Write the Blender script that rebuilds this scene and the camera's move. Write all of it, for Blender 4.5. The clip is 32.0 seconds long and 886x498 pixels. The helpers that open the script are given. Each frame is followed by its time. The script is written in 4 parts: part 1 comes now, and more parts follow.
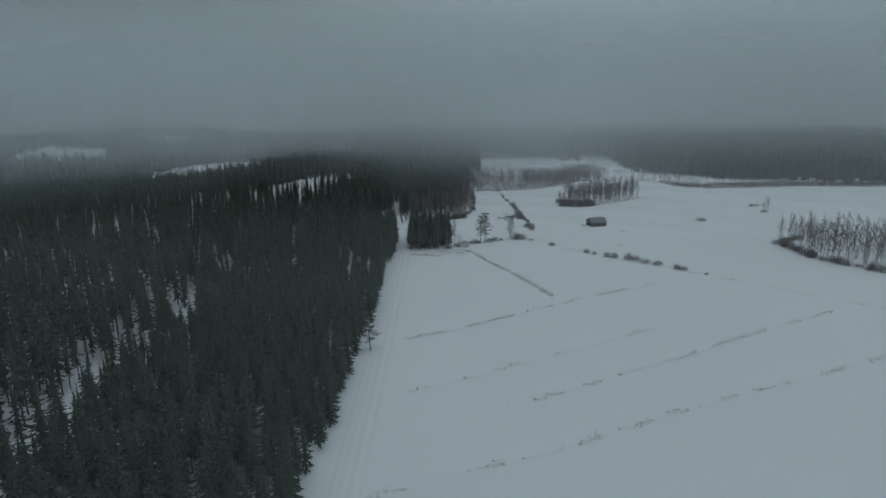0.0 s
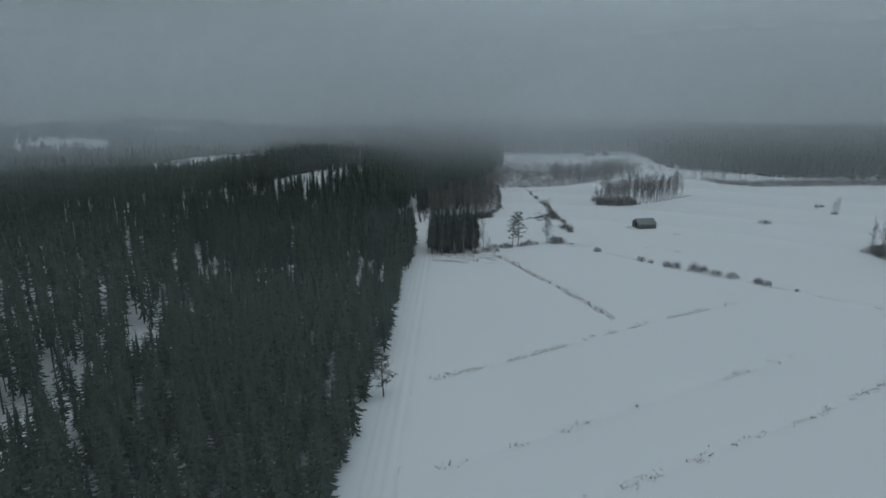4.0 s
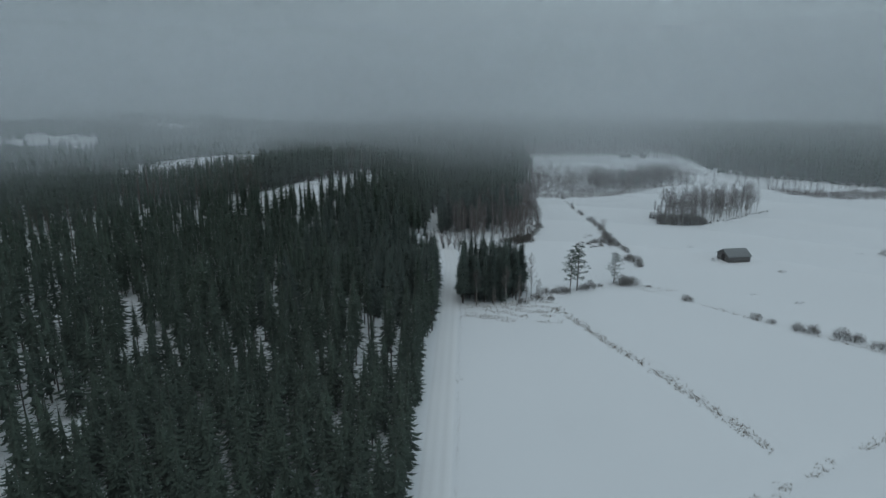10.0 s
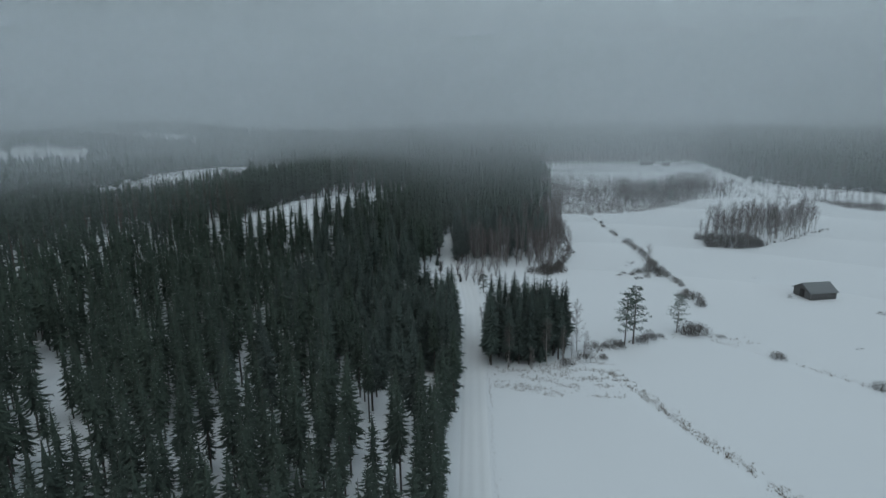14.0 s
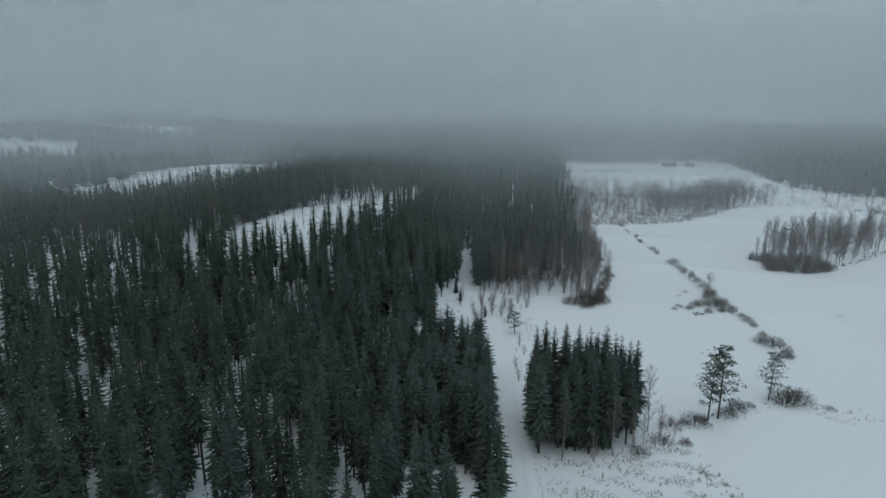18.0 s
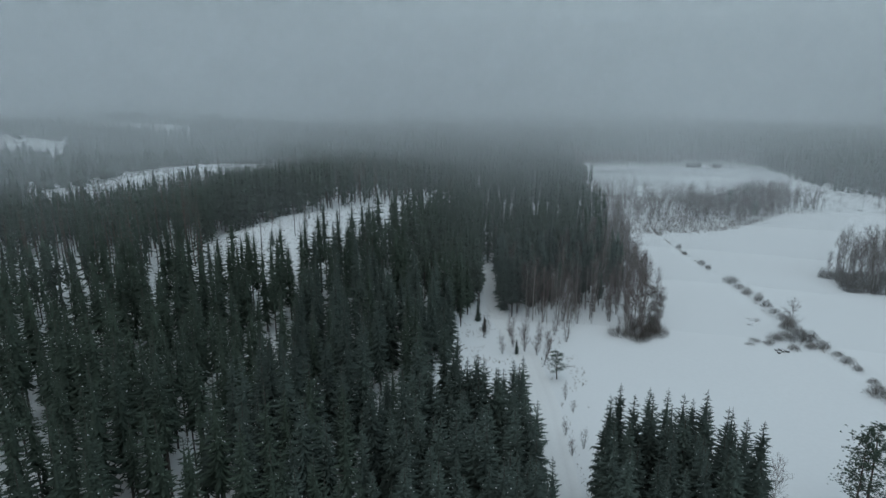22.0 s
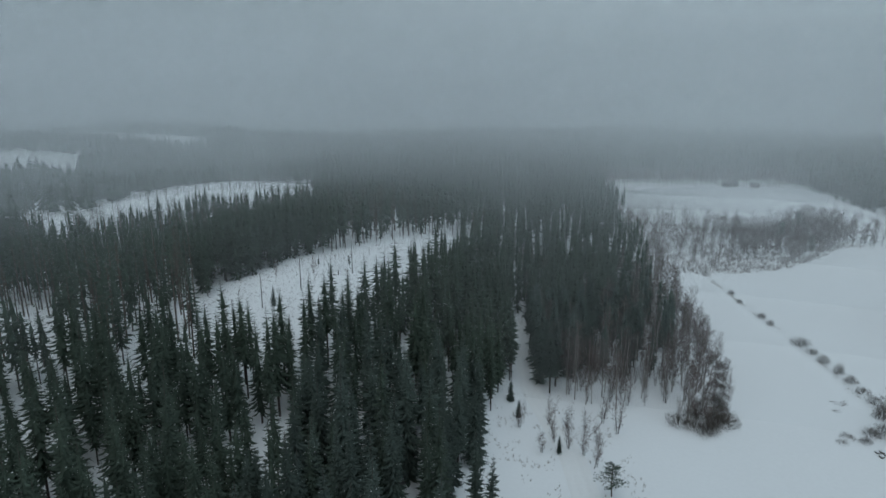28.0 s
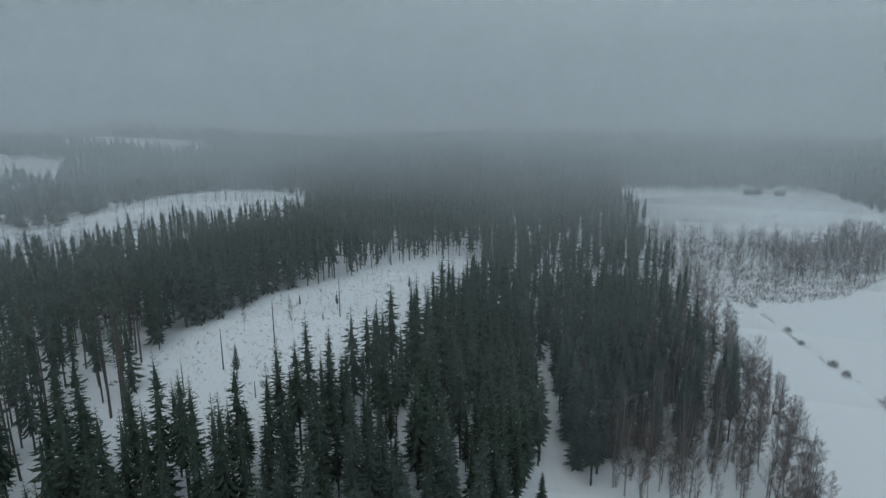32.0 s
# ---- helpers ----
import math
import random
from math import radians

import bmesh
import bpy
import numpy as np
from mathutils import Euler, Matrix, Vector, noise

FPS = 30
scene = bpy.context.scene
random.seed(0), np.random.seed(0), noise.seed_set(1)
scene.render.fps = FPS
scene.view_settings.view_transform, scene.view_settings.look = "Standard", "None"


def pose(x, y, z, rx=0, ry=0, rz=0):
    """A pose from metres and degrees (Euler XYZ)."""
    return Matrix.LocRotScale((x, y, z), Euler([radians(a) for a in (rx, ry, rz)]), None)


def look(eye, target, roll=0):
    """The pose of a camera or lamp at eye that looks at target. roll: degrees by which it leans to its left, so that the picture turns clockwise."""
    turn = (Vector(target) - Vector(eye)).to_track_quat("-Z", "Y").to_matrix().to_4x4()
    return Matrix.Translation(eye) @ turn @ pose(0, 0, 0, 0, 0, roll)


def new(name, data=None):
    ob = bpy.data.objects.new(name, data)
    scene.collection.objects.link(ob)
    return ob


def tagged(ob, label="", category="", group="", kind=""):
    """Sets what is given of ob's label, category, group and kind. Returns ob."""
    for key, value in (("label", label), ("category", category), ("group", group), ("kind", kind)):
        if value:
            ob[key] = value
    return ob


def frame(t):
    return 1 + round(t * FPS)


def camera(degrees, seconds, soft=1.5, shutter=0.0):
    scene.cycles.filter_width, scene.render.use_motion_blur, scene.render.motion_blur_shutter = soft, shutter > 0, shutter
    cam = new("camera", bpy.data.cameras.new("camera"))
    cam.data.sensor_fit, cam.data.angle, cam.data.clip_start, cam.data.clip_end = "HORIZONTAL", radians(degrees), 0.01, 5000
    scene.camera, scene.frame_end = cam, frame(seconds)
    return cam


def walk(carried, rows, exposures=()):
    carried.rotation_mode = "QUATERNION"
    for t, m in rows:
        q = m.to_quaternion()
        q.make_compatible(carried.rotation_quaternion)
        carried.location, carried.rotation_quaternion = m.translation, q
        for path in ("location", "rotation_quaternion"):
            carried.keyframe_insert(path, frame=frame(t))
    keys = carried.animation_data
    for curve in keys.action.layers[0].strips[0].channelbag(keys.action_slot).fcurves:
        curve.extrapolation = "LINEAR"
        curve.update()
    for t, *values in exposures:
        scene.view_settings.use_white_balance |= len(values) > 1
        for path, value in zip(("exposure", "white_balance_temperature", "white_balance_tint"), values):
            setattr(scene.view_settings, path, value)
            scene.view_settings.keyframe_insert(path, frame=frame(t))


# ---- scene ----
cam = camera(73.7, 32.0)
scene.cycles.transparent_max_bounces = 32  # light passes many thin veils of fog
PATH = [
    (0, (-0.161, -0.413, 61.088), (-0.155, 1.534, 60.629), -0.8),
    (1, (-1.44, 8.414, 58.031), (-1.447, 10.361, 57.57), -0.8),
    (2, (-2.618, 17.649, 55.271), (-2.637, 19.594, 54.805), -0.7),
    (3, (-4.273, 28.627, 54.313), (-4.296, 30.572, 53.845), -0.6),
    (3.5, (-4.728, 33.893, 54.685), (-4.758, 35.837, 54.218), -0.5),
    (5.5, (-7.317, 54.605, 55.164), (-7.368, 56.547, 54.687), -0.3),
    (6, (-7.751, 59.904, 54.924), (-7.807, 61.847, 54.452), -0.4),
    (7, (-9.093, 69.708, 54.967), (-9.156, 71.65, 54.493), -0.3),
    (8, (-10.482, 79.466, 55.31), (-10.55, 81.406, 54.832), -0.3),
    (9, (-11.667, 89.852, 55.098), (-11.739, 91.793, 54.619), -0.3),
    (10, (-12.802, 100.434, 54.983), (-12.88, 102.373, 54.502), -0.2),
    (11, (-14.149, 109.743, 55.092), (-14.231, 111.683, 54.613), -0.4),
    (12, (-15.317, 119.651, 55.132), (-15.406, 121.592, 54.66), -0.6),
    (13, (-16.594, 128.82, 55.092), (-16.688, 130.763, 54.624), -0.7),
    (14, (-17.582, 137.508, 54.991), (-17.682, 139.452, 54.53), -0.8),
    (14.5, (-18.164, 141.713, 55.156), (-18.267, 143.657, 54.697), -1.0),
    (16.5, (-22.045, 158.385, 56.889), (-22.15, 160.324, 56.411), -0.4),
    (17, (-22.816, 162.846, 56.853), (-22.922, 164.785, 56.374), -0.3),
    (18, (-24.374, 170.651, 56.674), (-24.483, 172.589, 56.191), -0.2),
    (19, (-26.128, 177.909, 54.544), (-26.237, 179.847, 54.061), -0.2),
    (20, (-26.99, 186.103, 53.001), (-27.104, 188.04, 52.518), -0.3),
    (21, (-28.108, 194.251, 53.07), (-28.232, 196.188, 52.589), -0.2),
    (22, (-29.611, 201.908, 53.316), (-29.738, 203.845, 52.835), -0.1),
    (23, (-30.042, 205.146, 53.355), (-30.19, 207.083, 52.882), -0.4),
    (24, (-30.547, 206.67, 53.706), (-30.706, 208.606, 53.23), 0.1),
    (25, (-30.867, 208.534, 55.267), (-31.038, 210.47, 54.795), -0.1),
    (25.5, (-31.202, 210.586, 55.833), (-31.377, 212.523, 55.364), -0.1),
    (27.5, (-32.626, 221.778, 59.726), (-32.814, 223.714, 59.261), 0.0),
    (28, (-33.095, 225.166, 60.894), (-33.284, 227.102, 60.429), -0.0),
    (29, (-34.439, 232.359, 62.032), (-34.629, 234.296, 61.569), 0.0),
    (30, (-35.691, 240.81, 62.084), (-35.883, 242.745, 61.616), 0.1),
    (31, (-36.895, 249.566, 61.724), (-37.086, 251.501, 61.254), 0.0),
    (32, (-37.293, 255.16, 62.088), (-37.489, 257.096, 61.628), -0.1),
]
walk(cam, [(t, look(eye, target, roll)) for t, eye, target, roll in PATH],
     exposures=[(0, -0.22), (6, 0.0), (13, 0.19), (19, 0.41), (25, 0.41), (32, 0.34)])

# ---------- sky and light: low overcast, snow fog on the horizon ----------
world = bpy.data.worlds.new("overcast")
scene.world = world
world.use_nodes = True
wn, wl = world.node_tree.nodes, world.node_tree.links
wn.clear()
w_out = wn.new("ShaderNodeOutputWorld")
w_bg = wn.new("ShaderNodeBackground")
w_geo = wn.new("ShaderNodeTexCoord")
w_sep = wn.new("ShaderNodeSeparateXYZ")
w_ramp = wn.new("ShaderNodeValToRGB")
w_noise = wn.new("ShaderNodeTexNoise")
w_noise.inputs["Scale"].default_value = 2.2
w_noise.inputs["Detail"].default_value = 4.0
w_mul = wn.new("ShaderNodeMath")
w_mul.operation = "MULTIPLY_ADD"
w_mul.inputs[1].default_value = 0.03
w_add = wn.new("ShaderNodeMath")
w_add.operation = "ADD"
w_sky = wn.new("ShaderNodeTexSky")
w_sky.sky_type = "NISHITA"
w_sky.sun_disc = False
w_sky.sun_elevation = radians(14)
w_sky.sun_rotation = radians(200)
w_skys = wn.new("ShaderNodeMixRGB")
w_skys.blend_type = "MULTIPLY"
w_skys.inputs["Fac"].default_value = 1.0
w_skys.inputs["Color2"].default_value = (0.06, 0.06, 0.06, 1)
w_mix = wn.new("ShaderNodeMixRGB")
w_mix.inputs["Fac"].default_value = 0.94
els = w_ramp.color_ramp.elements
els[0].position, els[0].color = 0.0, (0.150, 0.190, 0.207, 1)
els[1].position, els[1].color = 1.0, (0.41, 0.51, 0.58, 1)
for p, c in ((0.025, (0.185, 0.236, 0.258, 1)), (0.075, (0.262, 0.333, 0.367, 1)), (0.16, (0.298, 0.375, 0.414, 1)), (0.5, (0.35, 0.435, 0.495, 1))):
    e = els.new(p)
    e.color = c
wl.new(w_geo.outputs["Generated"], w_sep.inputs[0])
wl.new(w_geo.outputs["Generated"], w_noise.inputs["Vector"])
wl.new(w_noise.outputs["Fac"], w_mul.inputs[0])
w_mul.inputs[2].default_value = -0.015
wl.new(w_sep.outputs["Z"], w_add.inputs[0])
wl.new(w_mul.outputs[0], w_add.inputs[1])
wl.new(w_add.outputs[0], w_ramp.inputs["Fac"])
wl.new(w_sky.outputs[0], w_skys.inputs["Color1"])
wl.new(w_skys.outputs[0], w_mix.inputs["Color1"])
wl.new(w_ramp.outputs["Color"], w_mix.inputs["Color2"])
wl.new(w_mix.outputs[0], w_bg.inputs["Color"])
w_side = wn.new("ShaderNodeMapRange")
w_side.interpolation_type = "SMOOTHSTEP"
w_side.inputs["From Min"].default_value, w_side.inputs["From Max"].default_value = -0.64, 0.3
w_side.inputs["To Min"].default_value, w_side.inputs["To Max"].default_value = 0.38, 1.12
wl.new(w_sep.outputs["X"], w_side.inputs["Value"])
wl.new(w_side.outputs[0], w_bg.inputs["Strength"])
wl.new(w_bg.outputs[0], w_out.inputs["Surface"])

sun = new("sun", bpy.data.lights.new("sun", "SUN"))
sun.data.energy = 0.25
sun.data.angle = radians(60)
sun.data.color = (1.0, 0.97, 0.93)
sun.matrix_world = look((0, 0, 300), (60, 160, 0))


# ---------- materials ----------
def mat(name, colour, rough=0.8, vary=0.25, scale=1.0, fine=12.0, bump=0.0, second=None, spec=0.3, rand=0.0, island=False, metal=0.0):
    """A surface with variation at two scales; rand: how far each object differs; island: each loose piece differs."""
    m = bpy.data.materials.new(name)
    m.use_nodes = True
    n, l = m.node_tree.nodes, m.node_tree.links
    b = n["Principled BSDF"]
    b.inputs["Roughness"].default_value = rough
    b.inputs["Metallic"].default_value = metal
    b.inputs["Specular IOR Level"].default_value = spec
    geo = n.new("ShaderNodeNewGeometry")
    big, small = n.new("ShaderNodeTexNoise"), n.new("ShaderNodeTexNoise")
    big.inputs["Scale"].default_value, big.inputs["Detail"].default_value = scale, 4
    small.inputs["Scale"].default_value, small.inputs["Detail"].default_value = fine, 5
    l.new(geo.outputs["Position"], big.inputs["Vector"])
    l.new(geo.outputs["Position"], small.inputs["Vector"])
    mix = n.new("ShaderNodeMixRGB")
    mix.inputs["Color1"].default_value = (*colour, 1)
    mix.inputs["Color2"].default_value = (*(second or [c * (1 - vary) for c in colour]), 1)
    l.new(big.outputs["Fac"], mix.inputs["Fac"])
    hsv = n.new("ShaderNodeHueSaturation")
    rng = n.new("ShaderNodeMapRange")
    rng.inputs["To Min"].default_value, rng.inputs["To Max"].default_value = 1 - vary, 1 + vary
    l.new(small.outputs["Fac"], rng.inputs["Value"])
    last = rng.outputs[0]
    if rand:
        info = n.new("ShaderNodeObjectInfo")
        r2 = n.new("ShaderNodeMapRange")
        r2.inputs["To Min"].default_value, r2.inputs["To Max"].default_value = 1 - rand, 1 + rand
        l.new(geo.outputs["Random Per Island"] if island else info.outputs["Random"], r2.inputs["Value"])
        mu = n.new("ShaderNodeMath")
        mu.operation = "MULTIPLY"
        l.new(last, mu.inputs[0])
        l.new(r2.outputs[0], mu.inputs[1])
        last = mu.outputs[0]
    l.new(mix.outputs[0], hsv.inputs["Color"])
    l.new(last, hsv.inputs["Value"])
    l.new(hsv.outputs[0], b.inputs["Base Color"])
    if bump:
        bp = n.new("ShaderNodeBump")
        bp.inputs["Strength"].default_value = bump
        bp.inputs["Distance"].default_value = 0.1
        l.new(small.outputs["Fac"], bp.inputs["Height"])
        l.new(bp.outputs[0], b.inputs["Normal"])
    return m


SNOW = mat("snow", (0.855, 0.870, 0.880), 0.9, 0.035, 0.02, 1.6, 0.25, second=(0.795, 0.815, 0.83))
SNOW_ROAD = mat("packed_snow", (0.85, 0.857, 0.855), 0.85, 0.045, 0.1, 2.5, 0.35, second=(0.78, 0.79, 0.795))
ICE = mat("snowy_ice", (0.83, 0.84, 0.85), 0.7, 0.03, 0.01, 0.4, 0.05, second=(0.70, 0.73, 0.745))
SNOW_CLUMP = mat("snow_clump", (0.8, 0.82, 0.84), 0.9, 0.05, 0.5, 8.0)
NEEDLE = mat("spruce_needles", (0.086, 0.116, 0.096), 0.85, 0.3, 0.25, 5.0, second=(0.054, 0.072, 0.066), rand=0.3)
NEEDLE_FAR = mat("spruce_needles_wood", (0.068, 0.096, 0.068), 0.85, 0.3, 0.06, 4.0, second=(0.04, 0.056, 0.047), rand=0.22, island=True)
PINE_N = mat("pine_needles", (0.075, 0.105, 0.078), 0.75, 0.3, 0.3, 5.0, second=(0.058, 0.084, 0.066), rand=0.25)
BARK = mat("spruce_bark", (0.085, 0.072, 0.064), 0.9, 0.3, 0.8, 14.0)
PINE_B = mat("pine_bark", (0.135, 0.098, 0.077), 0.9, 0.3, 0.4, 10.0, second=(0.085, 0.07, 0.062))
BARK_A = mat("alder_bark", (0.15, 0.135, 0.125), 0.9, 0.3, 0.8, 10.0, second=(0.11, 0.10, 0.095))
BIRCH_B = mat("birch_bark", (0.5, 0.475, 0.45), 0.8, 0.35, 1.6, 9.0, second=(0.24, 0.22, 0.205))
TWIG = mat("bare_twigs", (0.17, 0.14, 0.13), 0.9, 0.25, 0.3, 6.0, second=(0.13, 0.109, 0.104), rand=0.25)
SHRUB = mat("willow_twigs", (0.155, 0.14, 0.126), 0.9, 0.25, 0.4, 6.0, second=(0.12, 0.11, 0.102), rand=0.2)
GRASS = mat("dead_grass", (0.26, 0.215, 0.16), 0.95, 0.3, 0.2, 5.0, second=(0.18, 0.155, 0.13))
STONE = mat("boulder", (0.2, 0.195, 0.19), 0.9, 0.3, 0.8, 7.0, 0.5)
BOARD = mat("grey_boards", (0.215, 0.21, 0.207), 0.9, 0.3, 0.5, 9.0, 0.4, second=(0.155, 0.152, 0.152), rand=0.25)
ROOF = mat("sheet_roof", (0.29, 0.31, 0.317), 0.5, 0.12, 0.4, 4.0, 0.1, second=(0.24, 0.255, 0.262))
DOORW = mat("dark_boards", (0.07, 0.066, 0.064), 0.9, 0.25, 0.6, 9.0)
FOG = (0.89, 0.93, 0.955, 1)
RED = mat("red_paint", (0.16, 0.06, 0.05), 0.8, 0.2, 0.6, 8.0)


def fog_material(name, thick, low, top, drift=0.25, thin_east=1.0):
    """Thin fog: mostly clear, the rest scatters the sky's light; full up to low, gone at top, a little patchy, thinner to the east."""
    m = bpy.data.materials.new(name)
    m.use_nodes = True
    n, l = m.node_tree.nodes, m.node_tree.links
    n.clear()
    out, mix, clear = n.new("ShaderNodeOutputMaterial"), n.new("ShaderNodeMixShader"), n.new("ShaderNodeBsdfTransparent")
    both, dif, tra = n.new("ShaderNodeMixShader"), n.new("ShaderNodeBsdfDiffuse"), n.new("ShaderNodeBsdfTranslucent")
    dif.inputs[0].default_value = tra.inputs[0].default_value = FOG
    l.new(dif.outputs[0], both.inputs[1])
    l.new(tra.outputs[0], both.inputs[2])
    geo, sep, ramp = n.new("ShaderNodeNewGeometry"), n.new("ShaderNodeSeparateXYZ"), n.new("ShaderNodeMapRange")
    ramp.interpolation_type = "SMOOTHSTEP"
    l.new(geo.outputs["Position"], sep.inputs[0])
    l.new(sep.outputs["Z"], ramp.inputs["Value"])
    ramp.inputs["From Min"].default_value, ramp.inputs["From Max"].default_value = low, top
    ramp.inputs["To Min"].default_value, ramp.inputs["To Max"].default_value = thick, 0.0
    tex = n.new("ShaderNodeTexNoise")
    tex.inputs["Scale"].default_value, tex.inputs["Detail"].default_value = 0.006, 3
    l.new(geo.outputs["Position"], tex.inputs["Vector"])
    r2 = n.new("ShaderNodeMapRange")
    r2.inputs["To Min"].default_value, r2.inputs["To Max"].default_value = 1 - drift, 1 + drift
    l.new(tex.outputs["Fac"], r2.inputs["Value"])
    mu = n.new("ShaderNodeMath")
    mu.operation = "MULTIPLY"
    mu.use_clamp = True
    l.new(ramp.outputs[0], mu.inputs[0])
    l.new(r2.outputs[0], mu.inputs[1])
    east, m3 = n.new("ShaderNodeMapRange"), n.new("ShaderNodeMath")
    east.interpolation_type, m3.operation = "SMOOTHSTEP", "MULTIPLY"
    east.inputs["From Min"].default_value, east.inputs["From Max"].default_value = 60, 240
    east.inputs["To Min"].default_value, east.inputs["To Max"].default_value = 1.0, thin_east
    l.new(sep.outputs["X"], east.inputs["Value"])
    l.new(mu.outputs[0], m3.inputs[0])
    l.new(east.outputs[0], m3.inputs[1])
    l.new(m3.outputs[0], mix.inputs[0])
    l.new(clear.outputs[0], mix.inputs[1])
    l.new(both.outputs[0], mix.inputs[2])
    l.new(mix.outputs[0], out.inputs["Surface"])
    return m


# ---------- building tools ----------
R = np.random.default_rng(7)


class Geo:
    """Collects vertices, triangles and their material slots."""

    def __init__(self):
        self.v, self.f, self.m = [], [], []

    def add(self, verts, tris, slot=0):
        o = len(self.v)
        self.v.extend(tuple(p) for p in verts)
        self.f.extend((a + o, b + o, c + o) for a, b, c in tris)
        self.m.extend([slot] * len(tris))

    def arrays(self):
        return np.array(self.v, float).reshape(-1, 3), np.array(self.f, int).reshape(-1, 3), np.array(self.m, int)

    def tube(self, points, radii, sides=4, slot=0):
        """A tapered stem along a line of points."""
        rings = []
        for i, (p, r) in enumerate(zip(points, radii)):
            a = Vector(points[min(i + 1, len(points) - 1)]) - Vector(points[max(i - 1, 0)])
            a = a.normalized() if a.length > 0 else Vector((0, 0, 1))
            u = a.orthogonal().normalized()
            w = a.cross(u)
            rings.append([tuple(Vector(p) + r * (math.cos(2 * math.pi * k / sides) * u + math.sin(2 * math.pi * k / sides) * w)) for k in range(sides)])
        verts = [q for ring in rings for q in ring]
        tris = []
        for i in range(len(rings) - 1):
            for k in range(sides):
                a, b, c, d = i * sides + k, i * sides + (k + 1) % sides, (i + 1) * sides + k, (i + 1) * sides + (k + 1) % sides
                tris += [(a, b, d), (a, d, c)]
        tris += [((len(rings) - 1) * sides, (len(rings) - 1) * sides + k, (len(rings) - 1) * sides + k + 1) for k in range(1, sides - 1)]
        self.add(verts, tris, slot)

    def box(self, lo, hi, slot=0):
        (a, b, c), (d, e, f) = lo, hi
        v = [(a, b, c), (d, b, c), (d, e, c), (a, e, c), (a, b, f), (d, b, f), (d, e, f), (a, e, f)]
        q = [(0, 3, 2, 1), (4, 5, 6, 7), (0, 1, 5, 4), (1, 2, 6, 5), (2, 3, 7, 6), (3, 0, 4, 7)]
        self.add(v, [t for w in q for t in ((w[0], w[1], w[2]), (w[0], w[2], w[3]))], slot)


def mesh_of(name, arrays, materials, smooth=False):
    v, f, m = arrays
    me = bpy.data.meshes.new(name)
    me.vertices.add(len(v))
    me.vertices.foreach_set("co", np.ascontiguousarray(v, np.float32).ravel())
    me.loops.add(3 * len(f))
    me.loops.foreach_set("vertex_index", np.ascontiguousarray(f, np.int32).ravel())
    me.polygons.add(len(f))
    me.polygons.foreach_set("loop_start", np.arange(0, 3 * len(f), 3, dtype=np.int32))
    me.polygons.foreach_set("material_index", np.ascontiguousarray(m, np.int32))
    if smooth:
        me.polygons.foreach_set("use_smooth", np.ones(len(f), bool))
    for material in materials:
        me.materials.append(material)
    me.update(calc_edges=True)
    return me


def part(name, arrays, materials, parent, label="", smooth=False):
    """Links arrays (or a mesh) as one mesh under a thing or a part."""
    me = arrays if isinstance(arrays, bpy.types.Mesh) else mesh_of(name, arrays, materials if isinstance(materials, (list, tuple)) else [materials], smooth)
    ob = new(name, me)
    ob.parent = parent
    return tagged(ob, label)


def spread(protos, places):
    """Copies of the prototypes joined into one set of arrays. places: rows of x, y, z, turn, width, height, prototype."""
    vs, fs, ms, o = [], [], [], 0
    for k, (v, f, m) in enumerate(protos):
        rows = places[places[:, 6].astype(int) == k]
        if not len(rows):
            continue
        c, s = np.cos(rows[:, 3])[:, None], np.sin(rows[:, 3])[:, None]
        x = (v[None, :, 0] * c - v[None, :, 1] * s) * rows[:, 4:5] + rows[:, 0:1]
        y = (v[None, :, 0] * s + v[None, :, 1] * c) * rows[:, 4:5] + rows[:, 1:2]
        z = v[None, :, 2] * rows[:, 5:6] + rows[:, 2:3]
        vs.append(np.stack([x, y, z], -1).reshape(-1, 3))
        fs.append((f[None] + (np.arange(len(rows)) * len(v))[:, None, None]).reshape(-1, 3) + o)
        ms.append(np.tile(m, len(rows)))
        o += len(rows) * len(v)
    return np.concatenate(vs), np.concatenate(fs), np.concatenate(ms)


def inside(x, y, poly):
    """Which points lie in a polygon."""
    x, y = np.asarray(x, float), np.asarray(y, float)
    hit = np.zeros(x.shape, bool)
    for (x0, y0), (x1, y1) in zip(poly, poly[1:] + poly[:1]):
        if y0 != y1:
            cross = (x1 - x0) * (y - y0) / (y1 - y0) + x0
            hit ^= ((y0 > y) != (y1 > y)) & (x < cross)
    return hit


def along(points, step, wobble=0.0):
    """Points at even steps on a line of corners."""
    out = []
    for (x0, y0), (x1, y1) in zip(points, points[1:]):
        n = max(1, int(math.hypot(x1 - x0, y1 - y0) / step))
        for i in range(n):
            t = (i + R.random() * 0.8) / n
            out.append((x0 + (x1 - x0) * t + R.normal(0, wobble), y0 + (y1 - y0) * t + R.normal(0, wobble)))
    return out


def smooth01(t):
    t = np.clip(t, 0, 1)
    return t * t * (3 - 2 * t)


